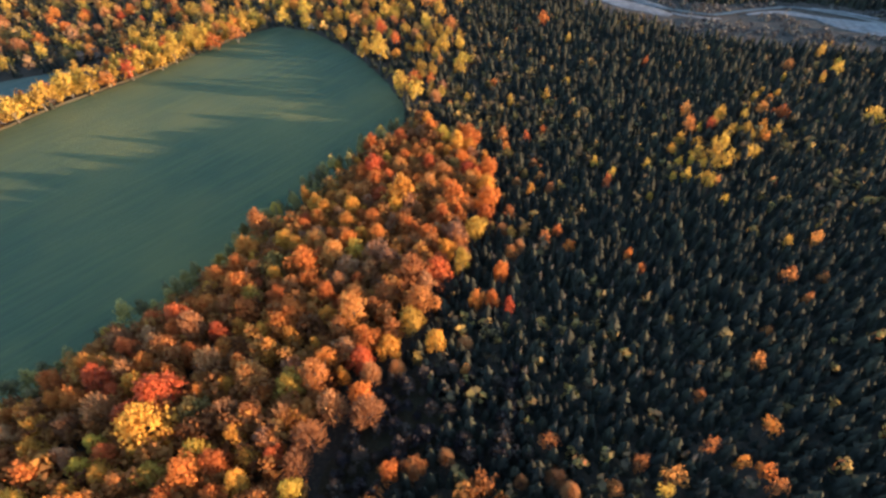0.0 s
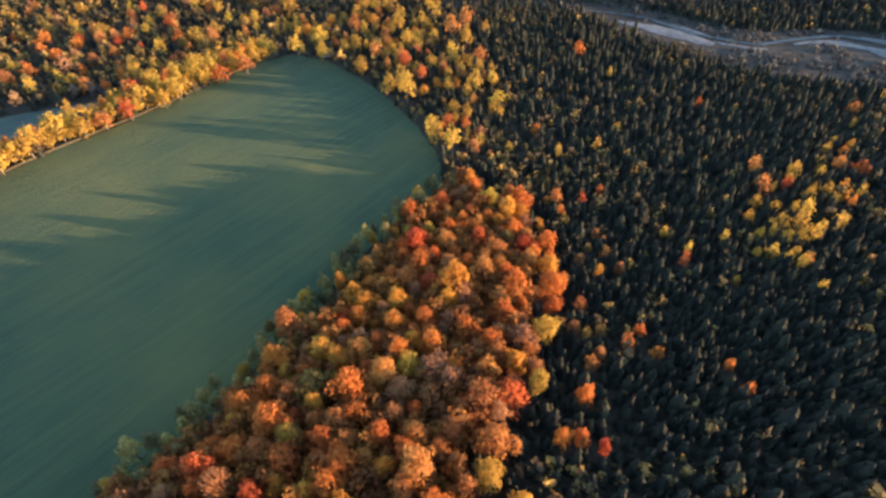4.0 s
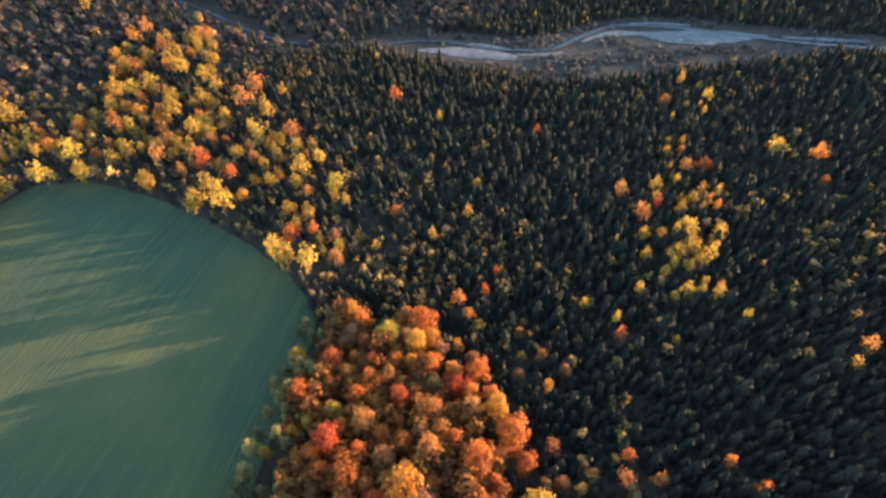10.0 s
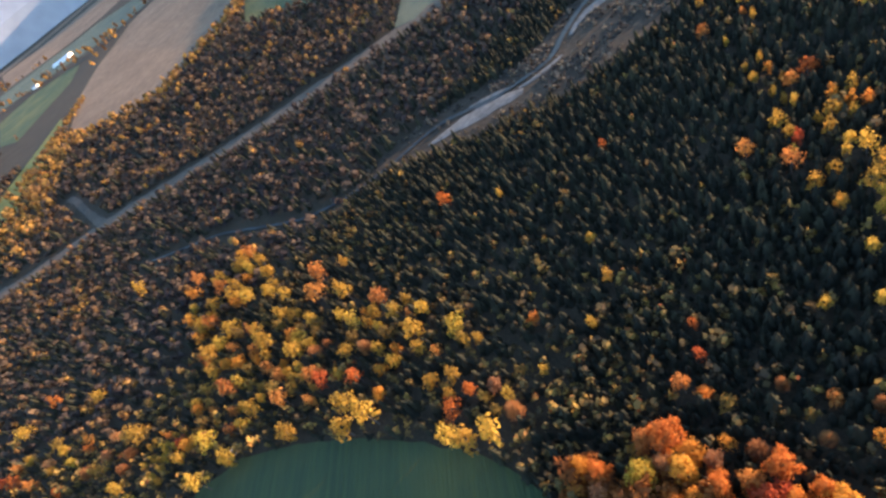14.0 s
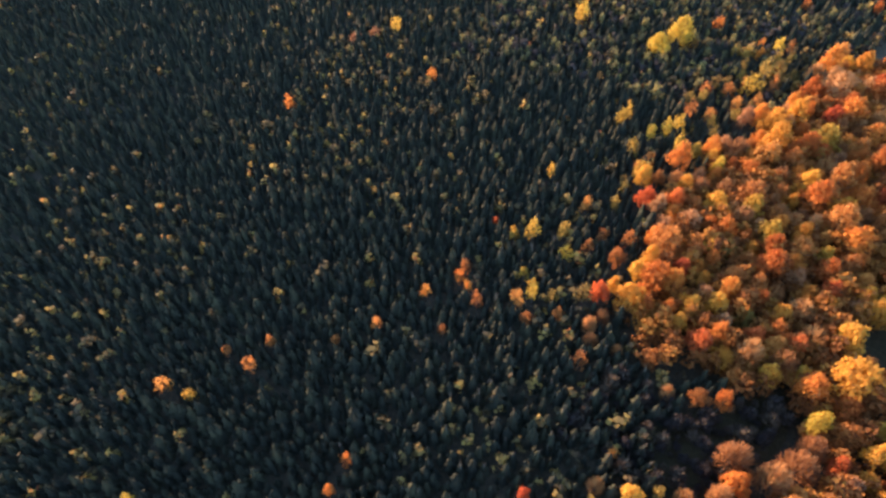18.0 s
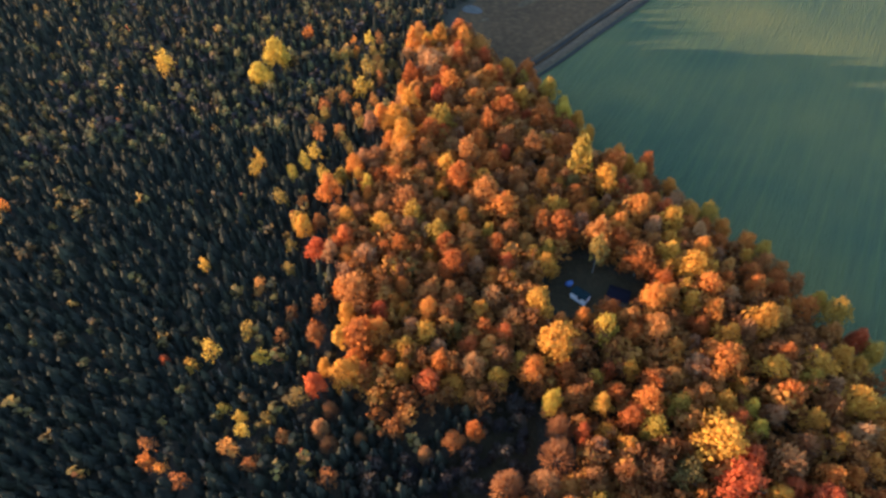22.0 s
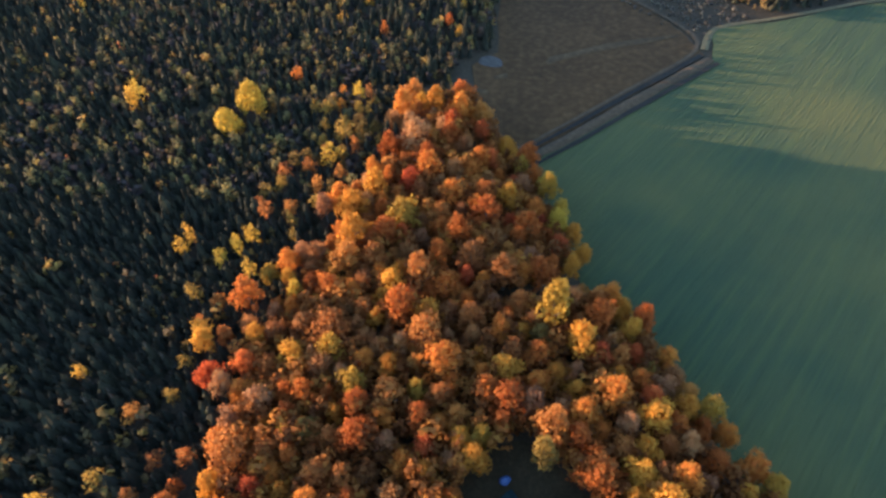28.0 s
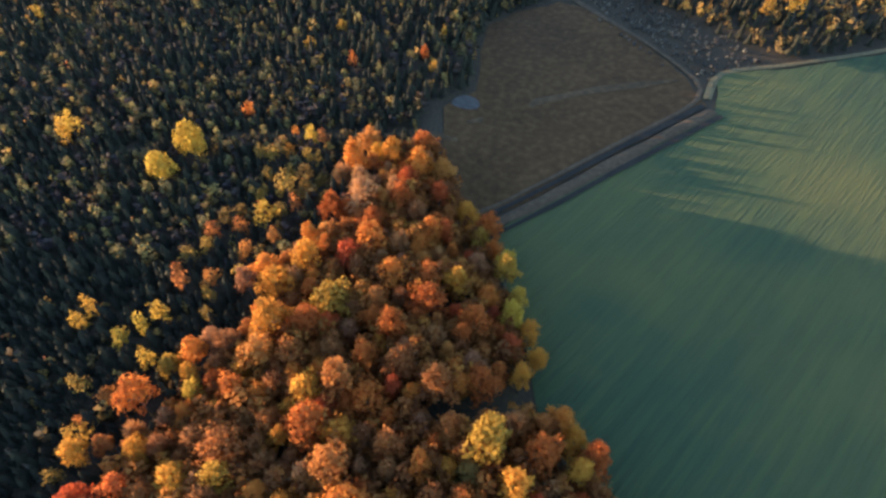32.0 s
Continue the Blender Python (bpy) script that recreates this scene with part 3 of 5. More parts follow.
def stick(verts, tris, a, b, r0, r1, sides=5):
    a, b = np.array(a, float), np.array(b, float)
    w = (b - a) / np.linalg.norm(b - a)
    u = np.cross(w, (0.3, 0.9, 0.1))
    u /= np.linalg.norm(u)
    v = np.cross(w, u)
    o = len(verts)
    for p, r in ((a, r0), (b, r1)):
        verts += [tuple(p + r * (math.cos(t) * u + math.sin(t) * v)) for t in np.linspace(0, 2 * math.pi, sides, endpoint=False)]
    for i in range(sides):
        j = (i + 1) % sides
        tris += [(o + i, o + j, o + sides + j), (o + i, o + sides + j, o + sides + i)]


def trunk_mesh(name, seed, top, wide, thick, limbs):
    """A tapered, slightly bent trunk with limbs that rise into the crown."""
    rng, verts, tris = random.Random(seed), [], []
    bend = [(0, 0, -0.6)]
    for k in (0.35, 0.65, 1.0):
        bend.append((rng.uniform(-0.25, 0.25), rng.uniform(-0.25, 0.25), top * k))
    for (a, b, r0, r1) in zip(bend, bend[1:], (thick, 0.8 * thick, 0.55 * thick), (0.8 * thick, 0.55 * thick, 0.2 * thick)):
        stick(verts, tris, a, b, r0, r1, 6)
    for i in range(limbs):
        a = 2.4 * i + rng.uniform(-0.3, 0.3)
        f = rng.uniform(0.3, 0.75)
        start = (0, 0, top * f)
        mid = (0.22 * wide * math.cos(a), 0.22 * wide * math.sin(a), top * f + 0.18 * top)
        end = (0.42 * wide * math.cos(a + 0.2), 0.42 * wide * math.sin(a + 0.2), min(top * 1.15, top * f + 0.42 * top))
        stick(verts, tris, start, mid, 0.4 * thick, 0.26 * thick, 4)
        stick(verts, tris, mid, end, 0.26 * thick, 0.08 * thick, 4)
    return big_mesh(name, np.array(verts), np.array(tris), BARK)


def bare_arrays(seed, wide, tall, low):
    """A nearly leafless crown: fans of thin twigs with a few withered leaves."""
    rng = np.random.default_rng(seed)
    n = 760
    d = rng.normal(0, 1, (n, 3))
    d[:, 2] = abs(d[:, 2]) + 0.25
    d /= np.linalg.norm(d, axis=1)[:, None]
    tip = d * np.array([wide / 2, wide / 2, tall]) * rng.uniform(0.7, 1.08, (n, 1)) + [0, 0, low]
    root = (tip - [0, 0, low]) * rng.uniform(0.45, 0.72, (n, 1)) + [0, 0, low - 0.3]
    side = np.cross(tip - root, rng.normal(0, 1, (n, 3)))
    side /= np.linalg.norm(side, axis=1)[:, None]
    w = rng.uniform(0.04, 0.09, (n, 1))
    v1 = np.stack([root - side * w * 0.5, root + side * w * 0.5, tip + side * w, tip - side * w], 1).reshape(-1, 3)
    b = 4 * np.arange(n)[:, None]
    t1 = np.concatenate([b + [0, 1, 2], b + [0, 2, 3]])
    k = rng.permutation(n)[:520]
    v2, t2 = card_set(rng, tip[k] - d[k] * rng.uniform(0.1, 1.0, (520, 1)), d[k], 0.36)
    return np.concatenate([v1, v2]), np.concatenate([t1, t2 + len(v1)])


def spruce_arrays(seed, tall, wide, tiers, arms, droop=0.16):
    """A spruce: tiers of drooping boughs round a spire, each bough a bent, pointed piece."""
    rng = np.random.default_rng(seed)
    verts, tris = [], []
    for k in range(tiers):
        f = k / tiers
        z = tall * (0.10 + 0.86 * f)
        r = wide / 2 * (1 - f) ** 0.72 * rng.uniform(0.88, 1.1) + 0.12
        up = tall * 0.86 / tiers * 1.5
        for j in range(arms):
            a = 2 * math.pi * (j + 0.5 * (k % 2)) / arms + rng.uniform(-0.2, 0.2)
            rr = r * rng.uniform(0.78, 1.15)
            half = math.pi / arms * 0.92
            o = len(verts)
            zz = z - droop * rr
            verts += [(0, 0, min(tall, z + up)),
                      (0.62 * rr * math.cos(a - half), 0.62 * rr * math.sin(a - half), zz + 0.10 * rr),
                      (rr * math.cos(a), rr * math.sin(a), zz - 0.15 * rr),
                      (0.62 * rr * math.cos(a + half), 0.62 * rr * math.sin(a + half), zz + 0.10 * rr)]
            tris += [(o, o + 1, o + 2), (o, o + 2, o + 3)]
    o = len(verts)
    verts += [(0.16, 0, tall * 0.93), (-0.08, 0.14, tall * 0.93), (-0.08, -0.14, tall * 0.93), (0, 0, tall * 1.02)]
    tris += [(o, o + 1, o + 3), (o + 1, o + 2, o + 3), (o + 2, o, o + 3)]
    return np.array(verts, float), np.array(tris)


# crown shapes: seed, width, height of the crown, lobes, clumps, clump size, height of its foot
SHAPES = [(11, 8.4, 8.0, 11, 470, 0.74, 3.4), (12, 7.2, 9.2, 12, 430, 0.68, 3.0), (13, 9.4, 7.8, 14, 520, 0.80, 3.6), (14, 6.2, 8.6, 9, 380, 0.62, 3.0), (15, 7.8, 10.2, 13, 450, 0.70, 2.6), (16, 10.4, 9.0, 16, 560, 0.78, 3.2)]
CROWN, LIGHT_CROWN, TRUNK = {}, {}, {}
for i, shape in enumerate(SHAPES):
    v, t = crown_arrays(*shape, True)
    for colour, mat in LEAF.items():
        if colour != "bare":
            CROWN[colour, i] = big_mesh("crown", v, t, mat)
    v, t = crown_arrays(shape[0], shape[1], shape[2], shape[3], shape[4] // 2, shape[5] * 1.36, shape[6])
    for colour, mat in LEAF.items():
        LIGHT_CROWN[colour, i] = big_mesh("crown", v, t, mat)
    CROWN["bare", i] = big_mesh("crown", *bare_arrays(60 + i, shape[1], shape[2] * 0.95, shape[6] - 0.4), LEAF["bare"])
    LIGHT_CROWN["bare", i] = CROWN["bare", i]
    TRUNK[i] = trunk_mesh("trunk", 30 + i, shape[6] + 0.6 * shape[2], shape[1], 0.24, 5)
WORDS = {
    "orange": ("maple_tree", "round maple tree in glowing orange autumn leaf", "maple tree"),
    "red": ("red_maple_tree", "maple tree with deep red autumn leaves", "maple tree"),
    "yellow": ("birch_tree", "birch tree in bright golden yellow autumn leaf", "birch tree"),
    "gold": ("golden_maple_tree", "maple tree in deep golden autumn leaf", "maple tree"),
    "lime": ("aspen_tree", "aspen tree with yellow-green turning leaves", "aspen tree"),
    "brown": ("beech_tree", "beech tree with rusty brown-orange leaves", "beech tree"),
    "tan": ("tan_oak_tree", "tree with withered tan and pinkish leaves", "oak tree"),
    "bare": ("bare_tree", "nearly leafless tree with grey-brown twigs", "bare tree"),
    "olive": ("oak_tree", "oak tree still olive green in autumn", "oak tree"),
}
GROUPS = {"wedge": "trees of the autumn wood", "hedge": "trees of the field hedge", "mixed": "broad-leaved trees of the mixed wood", "lone": "single trees among the spruces"}
TREES = []          # (x, y, radius) of every broad-leaved tree that stands


def tree(x, y, colour, size, where, rng, tall=0.94):
    """One broad-leaved tree; size is the width of its crown."""
    i = rng.randrange(len(SHAPES))
    size = min(size, 7.5) if colour == "bare" else size
    s = size / SHAPES[i][1]
    name, label, category = WORDS[colour]
    ob = new(name)
    ob.empty_display_size = 0.5
    stretch = rng.uniform(0.82, 1.25) * (1.15 if colour in ("yellow", "lime") else 1.0)
    upright = (0.46 + 0.50 * s * stretch) * tall * (1.0 if where == "wedge" else 0.92)
    if where == "lone":
        upright = (0.36 + 0.5 * s) * stretch
    ob.matrix_basis = Matrix.LocRotScale((x, y, float(height(x, y)) - (1.5 if where == "hedge" else 0.0)), Euler((0, 0, rng.uniform(0, 6.28))), (s * rng.uniform(0.86, 1.14), s * rng.uniform(0.86, 1.14), upright))
    tagged(ob, label, category, GROUPS[where])
    for key, me in (("trunk", TRUNK[i]), ("crown", (CROWN if where == "wedge" or size > 9 else LIGHT_CROWN)[colour, i])):
        new(key, me).parent = ob
    TREES.append((x, y, size / 2))


def scatter(rng, poly, gap, tries, holes=(), keep=0.8):
    """Random places in a polygon, none nearer to another tree than gap."""
    xs, ys = [p[0] for p in poly], [p[1] for p in poly]
    cells, out = {}, []
    for x, y, r in TREES:
        cells.setdefault((int(x // gap), int(y // gap)), []).append((x, y))
    px = np.array([rng.uniform(min(xs), max(xs)) for _ in range(tries)])
    py = np.array([rng.uniform(min(ys), max(ys)) for _ in range(tries)])
    ok = inside(poly, px, py)
    for h in holes:
        ok &= ~inside(h, px, py)
    for x, y in zip(px[ok], py[ok]):
        c, d = int(x // gap), int(y // gap)
        if all((x - u) ** 2 + (y - w) ** 2 > gap * gap for i in (-1, 0, 1) for j in (-1, 0, 1) for u, w in cells.get((c + i, d + j), ())):
            cells.setdefault((c, d), []).append((x, y))
            out.append((float(x), float(y)))
    return out


def pick(rng, chances):
    r = rng.uniform(0, sum(chances.values()))
    for k, v in chances.items():
        r -= v
        if r <= 0:
            return k
    return k


CLEARING = softened([(-34, 1), (-39, -6), (-48, -11), (-57, -1), (-65, 4), (-58, 11), (-49, 11), (-38, 14), (-32, 8)])
GLADE = softened([(-22, 25), (-28, 28), (-28, 40), (-22, 47), (-15, 62), (-7, 60), (-3, 48), (-10, 38), (-16, 36)])
GAP = [(-68, -58), (-58, -55), (-49, -49), (-41, -47), (-41, -42), (-50, -42), (-60, -46), (-68, -50)]
WEDGE = [(-46, -96), (-59, -68), (-62, -48), (-76, -34), (-85, -15), (-95, 6), (-102, 26), (-103, 42), (-96, 58), (-80, 76), (-66, 94), (-56, 110), (-45, 128), (-36, 147), (-24, 166), (-12, 182),
         (1, 174), (15, 140), (8, 108), (-1, 84), (-11, 66), (-25, 53), (-27, 42), (-20, 36), (-3, 42), (14, 38), (23, 23), (16, 5), (26, -14), (23, -42), (7, -70), (-2, -99), (-7, -124), (-28, -126)]
uneven = random.Random(41)
border = []          # the forest side of the wood runs in and out
for (x0, y0), (x1, y1) in zip(WEDGE[16:-1], WEDGE[17:]):
    d = math.dist((x0, y0), (x1, y1))
    n = max(1, round(d / 9))
    for k in range(n):
        s = uneven.uniform(-4.5, 4.5)
        border.append((x0 + k / n * (x1 - x0) + s * (y1 - y0) / d, y0 + k / n * (y1 - y0) - s * (x1 - x0) / d))
WEDGE = [(x + 0.5, y) for x, y in WEDGE[:9]] + WEDGE[9:16] + border + [WEDGE[-1]]
RIM = [(-103, 57), (-90, 74), (-76, 93), (-66, 109), (-55, 127), (-45, 147), (-31, 167), (-20, 183), (-10, 178), (-22, 160), (-34, 140), (-45, 120), (-56, 102), (-66, 86), (-80, 70), (-92, 52)]
RIM = [(x - 0.6, y + 0.4) for x, y in RIM]
rng = random.Random(7)
MARKED = [
    ("wedge", "brown", [(-9, -123, 6.2), (-33, -51, 8.4), (-21, -45, 8.4), (-2, -29, 8.4), (-24, -28, 8.4), (-34, -34, 6.5), (-33, -11, 5.1), (-52, -10, 6.9), (12, 0, 7.6), (-10, 9, 5.9), (22, 10, 4.2), (-53, 15, 6.0), (-81, 3, 4.6), (-81, -21, 5.4), (-64, -43, 6.0), (-87, 18, 5.3), (-98, 22, 5.2), (-57, 20, 7.4), (-65, 65, 7.1), (-44, 57, 8.4), (-30, 56, 6.8), (-24, 73, 7.8), (-27, 70, 6.4), (-15, 70, 4.5), (-11, 88, 8.4), (-57, 112, 6.5), (-32, 95, 7.4), (-7, 130, 7.5), (-28, 127, 8.1), (-10, 118, 4.6)]),
    ("wedge", "orange", [(-26, -113, 7.9), (-7, -113, 7.0), (-5, -95, 6.6), (-33, -90, 7.3), (-29, -60, 6.5), (-25, -52, 7.1), (21, -37, 7.3), (-41, -31, 5.0), (3, -9, 4.6), (-25, -10, 5.8), (-13, -5, 7.6), (11, 13, 7.0), (6, 12, 5.3), (-8, 22, 5.5), (-59, 12, 7.2), (-73, 10, 7.7), (-76, -2, 5.4), (-84, -7, 6.2), (-83, -14, 5.2), (-71, -22, 5.4), (-78, -29, 4.9), (-85, 9, 5.0), (-91, 10, 5.6), (-95, 15, 6.0), (-79, 37, 5.4), (-68, 29, 8.4), (-84, 53, 4.1), (-62, 59, 4.5), (-47, 60, 4.5), (-50, 36, 6.4)]),
    ("wedge", "orange", [(-14, 37, 3.2), (-39, 92, 8.0), (-32, 81, 6.1), (-58, 102, 7.8), (-43, 110, 5.6), (-29, 102, 6.2), (-23, 112, 6.5), (5, 80, 4.1), (12, 90, 4.3), (9, 80, 3.4), (-28, 158, 5.5), (-30, 142, 5.0), (-7, 173, 5.5), (-10, 140, 3.3), (-1, 130, 6.3), (1, 124, 6.8), (13, 144, 5.0), (2, 118, 4.1), (-16, 152, 5.5)]),
    ("wedge", "red", [(-33, -105, 5.8), (-37, -91, 5.5), (-14, -79, 6.2), (16, -20, 5.6), (-27, -4, 5.0), (6, 6, 4.8), (-15, 18, 4.5), (21, 23, 5.0), (-63, -27, 5.5), (-71, -29, 4.9), (-67, 41, 4.4), (-107, 34, 5.4), (-62, 53, 8.2), (-76, 57, 6.3), (-55, 70, 4.7), (-36, 40, 3.7), (13, 78, 3.0), (-18, 164, 5.8), (-26, 143, 6.4), (-9, 159, 4.4), (-7, 146, 6.1)]),
    ("wedge", "gold", [(-42, -75, 7.7), (-4, -77, 7.0), (1, -68, 8.4), (13, -44, 4.4), (16, -27, 5.1), (28, -25, 5.8), (-17, -21, 6.2), (14, 6, 5.5), (-5, 14, 5.7), (0, 17, 5.1), (14, 22, 6.7), (1, 23, 4.4), (19, 19, 3.4), (-34, 21, 8.4), (-72, 3, 8.4), (-68, 13, 4.4), (-88, -1, 4.8), (-70, -7, 5.5), (-59, -29, 6.9), (-71, -35, 5.8), (-81, 20, 7.7), (-72, 23, 6.1), (-59, -54, 4.8), (-93, 39, 8.4), (-82, 42, 5.0), (-68, 56, 5.2), (-77, 62, 3.4), (-91, 60, 4.1), (-44, 44, 4.9), (-41, 35, 4.5)]),
    ("wedge", "gold", [(-32, 66, 3.7), (-38, 68, 5.3), (-32, 58, 3.0), (-25, 58, 3.0), (-45, 70, 4.5), (-65, 92, 3.2), (-46, 127, 4.4), (-2, 99, 5.3), (-5, 67, 4.4), (3, 158, 6.0), (-15, 125, 8.3), (-17, 119, 6.2), (-8, 177, 4.8)]),
    ("wedge", "bare", [(-17, -53, 8.4), (5, -31, 8.0), (-2, -20, 8.3), (-26, 12, 8.4), (-22, 6, 7.1), (-15, 24, 8.4), (-22, 22, 7.5), (-39, 21, 5.3), (-47, 49, 8.4), (-54, 61, 7.8), (-26, 50, 8.2), (-36, 49, 7.1), (-19, 58, 5.0), (-61, 71, 6.4), (-19, 49, 6.1), (-30, 44, 7.5)]),
    ("wedge", "lime", [(10, -40, 4.6), (-53, -36, 7.9), (-10, -16, 6.1), (2, -5, 3.9), (-38, -7, 4.4), (-46, 18, 7.0), (-56, -69, 6.8), (-46, -92, 5.6), (-70, 43, 4.3), (-31, 33, 4.5), (-41, 29, 3.9), (2, 92, 5.1), (-22, 150, 4.7), (-2, 165, 6.1)]),
    ("wedge", "olive", [(-50, -4, 6.1)]),
    ("lone", "yellow", [(43, 203, 3.7), (55, 217, 4.4), (27, 198, 3.0), (-2, 208, 4.3), (9, 203, 3.0), (56, 142, 3.0), (52, 151, 3.0), (70, 148, 3.1), (65, 129, 3.0), (77, 141, 3.1), (90, 154, 5.9), (96, 153, 6.3), (98, 148, 5.0), (82, 150, 3.6), (101, 159, 4.8), (109, 154, 4.8), (105, 164, 3.6), (88, 166, 4.4), (111, 184, 4.9), (116, 172, 4.7), (172, 181, 7.9), (95, 102, 3.0), (186, 245, 4.9), (184, 227, 6.2), (66, 270, 3.6), (10, 328, 5.8), (36, 32, 3.0), (46, -58, 3.4), (55, -16, 3.0), (47, 12, 4.6)]),
    ("lone", "yellow", [(52, 14, 3.0), (42, 26, 3.0), (38, 28, 3.0), (30, -28, 6.0), (173, -80, 7.3), (95, -124, 7.4), (95, -120, 5.2), (165, -202, 7.0), (30, -183, 4.6), (21, -197, 5.3), (-21, -170, 3.3), (-21, -195, 3.0), (-157, -222, 7.7), (-148, -225, 5.2)]),
    ("lone", "orange", [(22, 217, 4.2), (37, 174, 3.0), (31, 110, 3.6), (121, 165, 3.0), (182, 170, 5.7), (169, 158, 3.9), (137, 186, 6.6), (49, 99, 3.1), (98, 240, 3.4), (57, 299, 6.3), (57, 36, 3.4), (53, 38, 3.0), (50, 92, 3.0), (33, 103, 3.0), (62, 45, 4.1), (23, 6, 4.1), (129, -50, 4.2), (172, -6, 4.5), (18, -130, 3.4), (38, -140, 4.9), (10, -172, 3.4), (-16, -179, 4.4)]),
    ("lone", "lime", [(9, 243, 7.5), (87, 135, 3.4), (88, 126, 3.0), (35, 14, 4.4), (48, -118, 15.0), (53, -107, 14.4), (47, -54, 3.7), (14, -92, 6.3), (31, -55, 4.0), (24, -46, 4.1)]),
    ("lone", "red", [(30, 169, 3.0), (53, 137, 3.2), (104, 176, 4.2), (60, 11, 3.0)]),
    ("lone", "tan", [(187, -65, 6.4), (181, -73, 6.0)]),
    ("lone", "brown", [(94, 174, 5.5), (98, 188, 5.3), (130, 188, 5.1), (105, 104, 4.1), (165, 234, 6.1), (88, 88, 3.7), (67, 61, 3.5), (51, 53, 3.0), (89, 80, 3.0), (98, 88, 3.0), (74, 70, 3.0), (57, 33, 3.0), (48, 41, 3.0), (27, -86, 5.3), (15, -80, 5.1), (27, -68, 4.9), (21, -71, 5.0)]),
    ("lone", "olive", [(11, -102, 6.6)]),
    ("mixed", "yellow", [(-105, 361, 8.4), (-123, 346, 5.8), (-147, 315, 8.4), (-139, 323, 6.6), (-199, 322, 8.3), (-163, 364, 6.1), (-163, 457, 8.4), (-119, 425, 8.4), (-71, 490, 8.4), (-18, 407, 8.4), (-14, 379, 8.4), (-32, 412, 8.4), (-30, 376, 8.4), (-56, 389, 8.4), (-46, 366, 8.4), (-38, 342, 8.4), (-61, 360, 8.4), (-39, 329, 8.4), (-33, 308, 8.4), (-2, 308, 8.4), (-10, 290, 6.7), (8, 271, 5.5), (8, 261, 6.0), (-1, 256, 8.4), (8, 230, 3.8), (-6, 228, 5.2), (-21, 215, 7.8), (-19, 208, 7.5), (-13, 203, 8.2), (-55, 277, 7.7)]),
    ("mixed", "yellow", [(-40, 253, 7.0), (-32, 247, 8.4), (-90, 298, 8.4)]),
    ("mixed", "orange", [(-170, 339, 5.7), (-201, 386, 5.0), (-144, 464, 6.1), (-7, 220, 4.4)]),
    ("mixed", "red", [(-192, 360, 4.7), (-34, 280, 6.2), (-25, 266, 5.4)]),
    ("mixed", "brown", [(-1, 337, 8.4), (-9, 327, 8.4), (4, 287, 8.0), (-42, 279, 5.1), (-49, 293, 8.1), (-63, 328, 8.4)]),
    ("mixed", "lime", [(-34, 260, 7.2), (-80, 312, 8.4), (-77, 296, 8.4)]),
    ("hedge", "yellow", [(-107, 302, 8.4), (-131, 284, 8.4), (-132, 269, 8.4), (-142, 271, 8.4), (-160, 269, 8.4), (-148, 260, 8.4), (-135, 252, 8.4), (-147, 243, 8.4), (-139, 244, 7.8), (-174, 203, 8.4), (-179, 192, 8.4), (-169, 216, 8.4), (-162, 220, 8.4), (-192, 168, 8.4), (-197, 162, 8.4), (-196, 152, 7.6), (-196, 145, 5.3), (-204, 140, 8.4), (-135, 275, 8.4)]),
    ("hedge", "orange", [(-117, 294, 8.4), (-122, 271, 8.4)]),
    ("hedge", "brown", [(-112, 280, 8.4), (-156, 225, 8.4), (-184, 173, 5.9), (-181, 180, 4.8), (-124, 285, 8.4)]),
    ("hedge", "lime", [(-160, 299, 8.4), (-154, 276, 8.4)]),
    ("hedge", "red", [(-149, 233, 7.4)]),
]
for where, colour, spots in MARKED:
    for x, y, wide in spots:
        tree(x, y, colour, wide * (1.0 if where == "lone" and wide < 9 else 0.72 if where == "lone" else 1.18 if where == "wedge" else 1.0), where, rng, 1.1)
LARCH_CROWN = [big_mesh("foliage", *crown_arrays(50 + i, *d, True), LARCH) for i, d in enumerate(((3.6, 5.6, 8, 120, 0.56, 0.9), (3.2, 5.0, 7, 105, 0.54, 0.8), (4.1, 6.0, 9, 140, 0.58, 1.0)))]
LARCH_STEM = trunk_mesh("trunk", 6, 6.0, 0.7, 0.16, 3)
for x, y in scatter(rng, RIM, 2.5, 2600):
    if rng.random() < 0.85:
        ob, s = new("larch_tree"), rng.uniform(0.85, 1.32)
        ob.matrix_basis = Matrix.LocRotScale((x, y, float(height(x, y))), Euler((0, 0, rng.uniform(0, 6.28))), (s, s, 1.12 * s))
        tagged(ob, "slim pale green young larch at the field's edge", "larch tree", "larches along the field")
        new("trunk", LARCH_STEM).parent = ob
        new("foliage", rng.choice(LARCH_CROWN)).parent = ob
        TREES.append((x, y, 1.4 * s))
    else:
        tree(x, y, pick(rng, {"yellow": 2, "gold": 2, "olive": 2}), rng.uniform(3.4, 4.6), "wedge", rng)
# the tall edge towards the field leans out over the crop
for (x0, y0), (x1, y1) in zip(FIELD_EDGE[:9], FIELD_EDGE[1:9]):
    n = max(1, round(math.dist((x0, y0), (x1, y1)) / 5.5))
    for k in range(n):
        f = (k + rng.uniform(0.2, 0.8)) / n
        x, y = x0 + f * (x1 - x0) + rng.uniform(-0.8, 1.2), y0 + f * (y1 - y0)
        if all((x - u) ** 2 + (y - w) ** 2 > 12 for u, w, r in TREES) and not inside(GAP, x, y):
            # mostly gold, yellow and orange: sunlight on this edge put into leaf colour
            tree(x, y, pick(rng, {"gold": 5, "yellow": 4, "orange": 4, "lime": 1, "brown": 2, "red": 1}), rng.uniform(5.0, 7.4), "wedge", rng, 1.12)


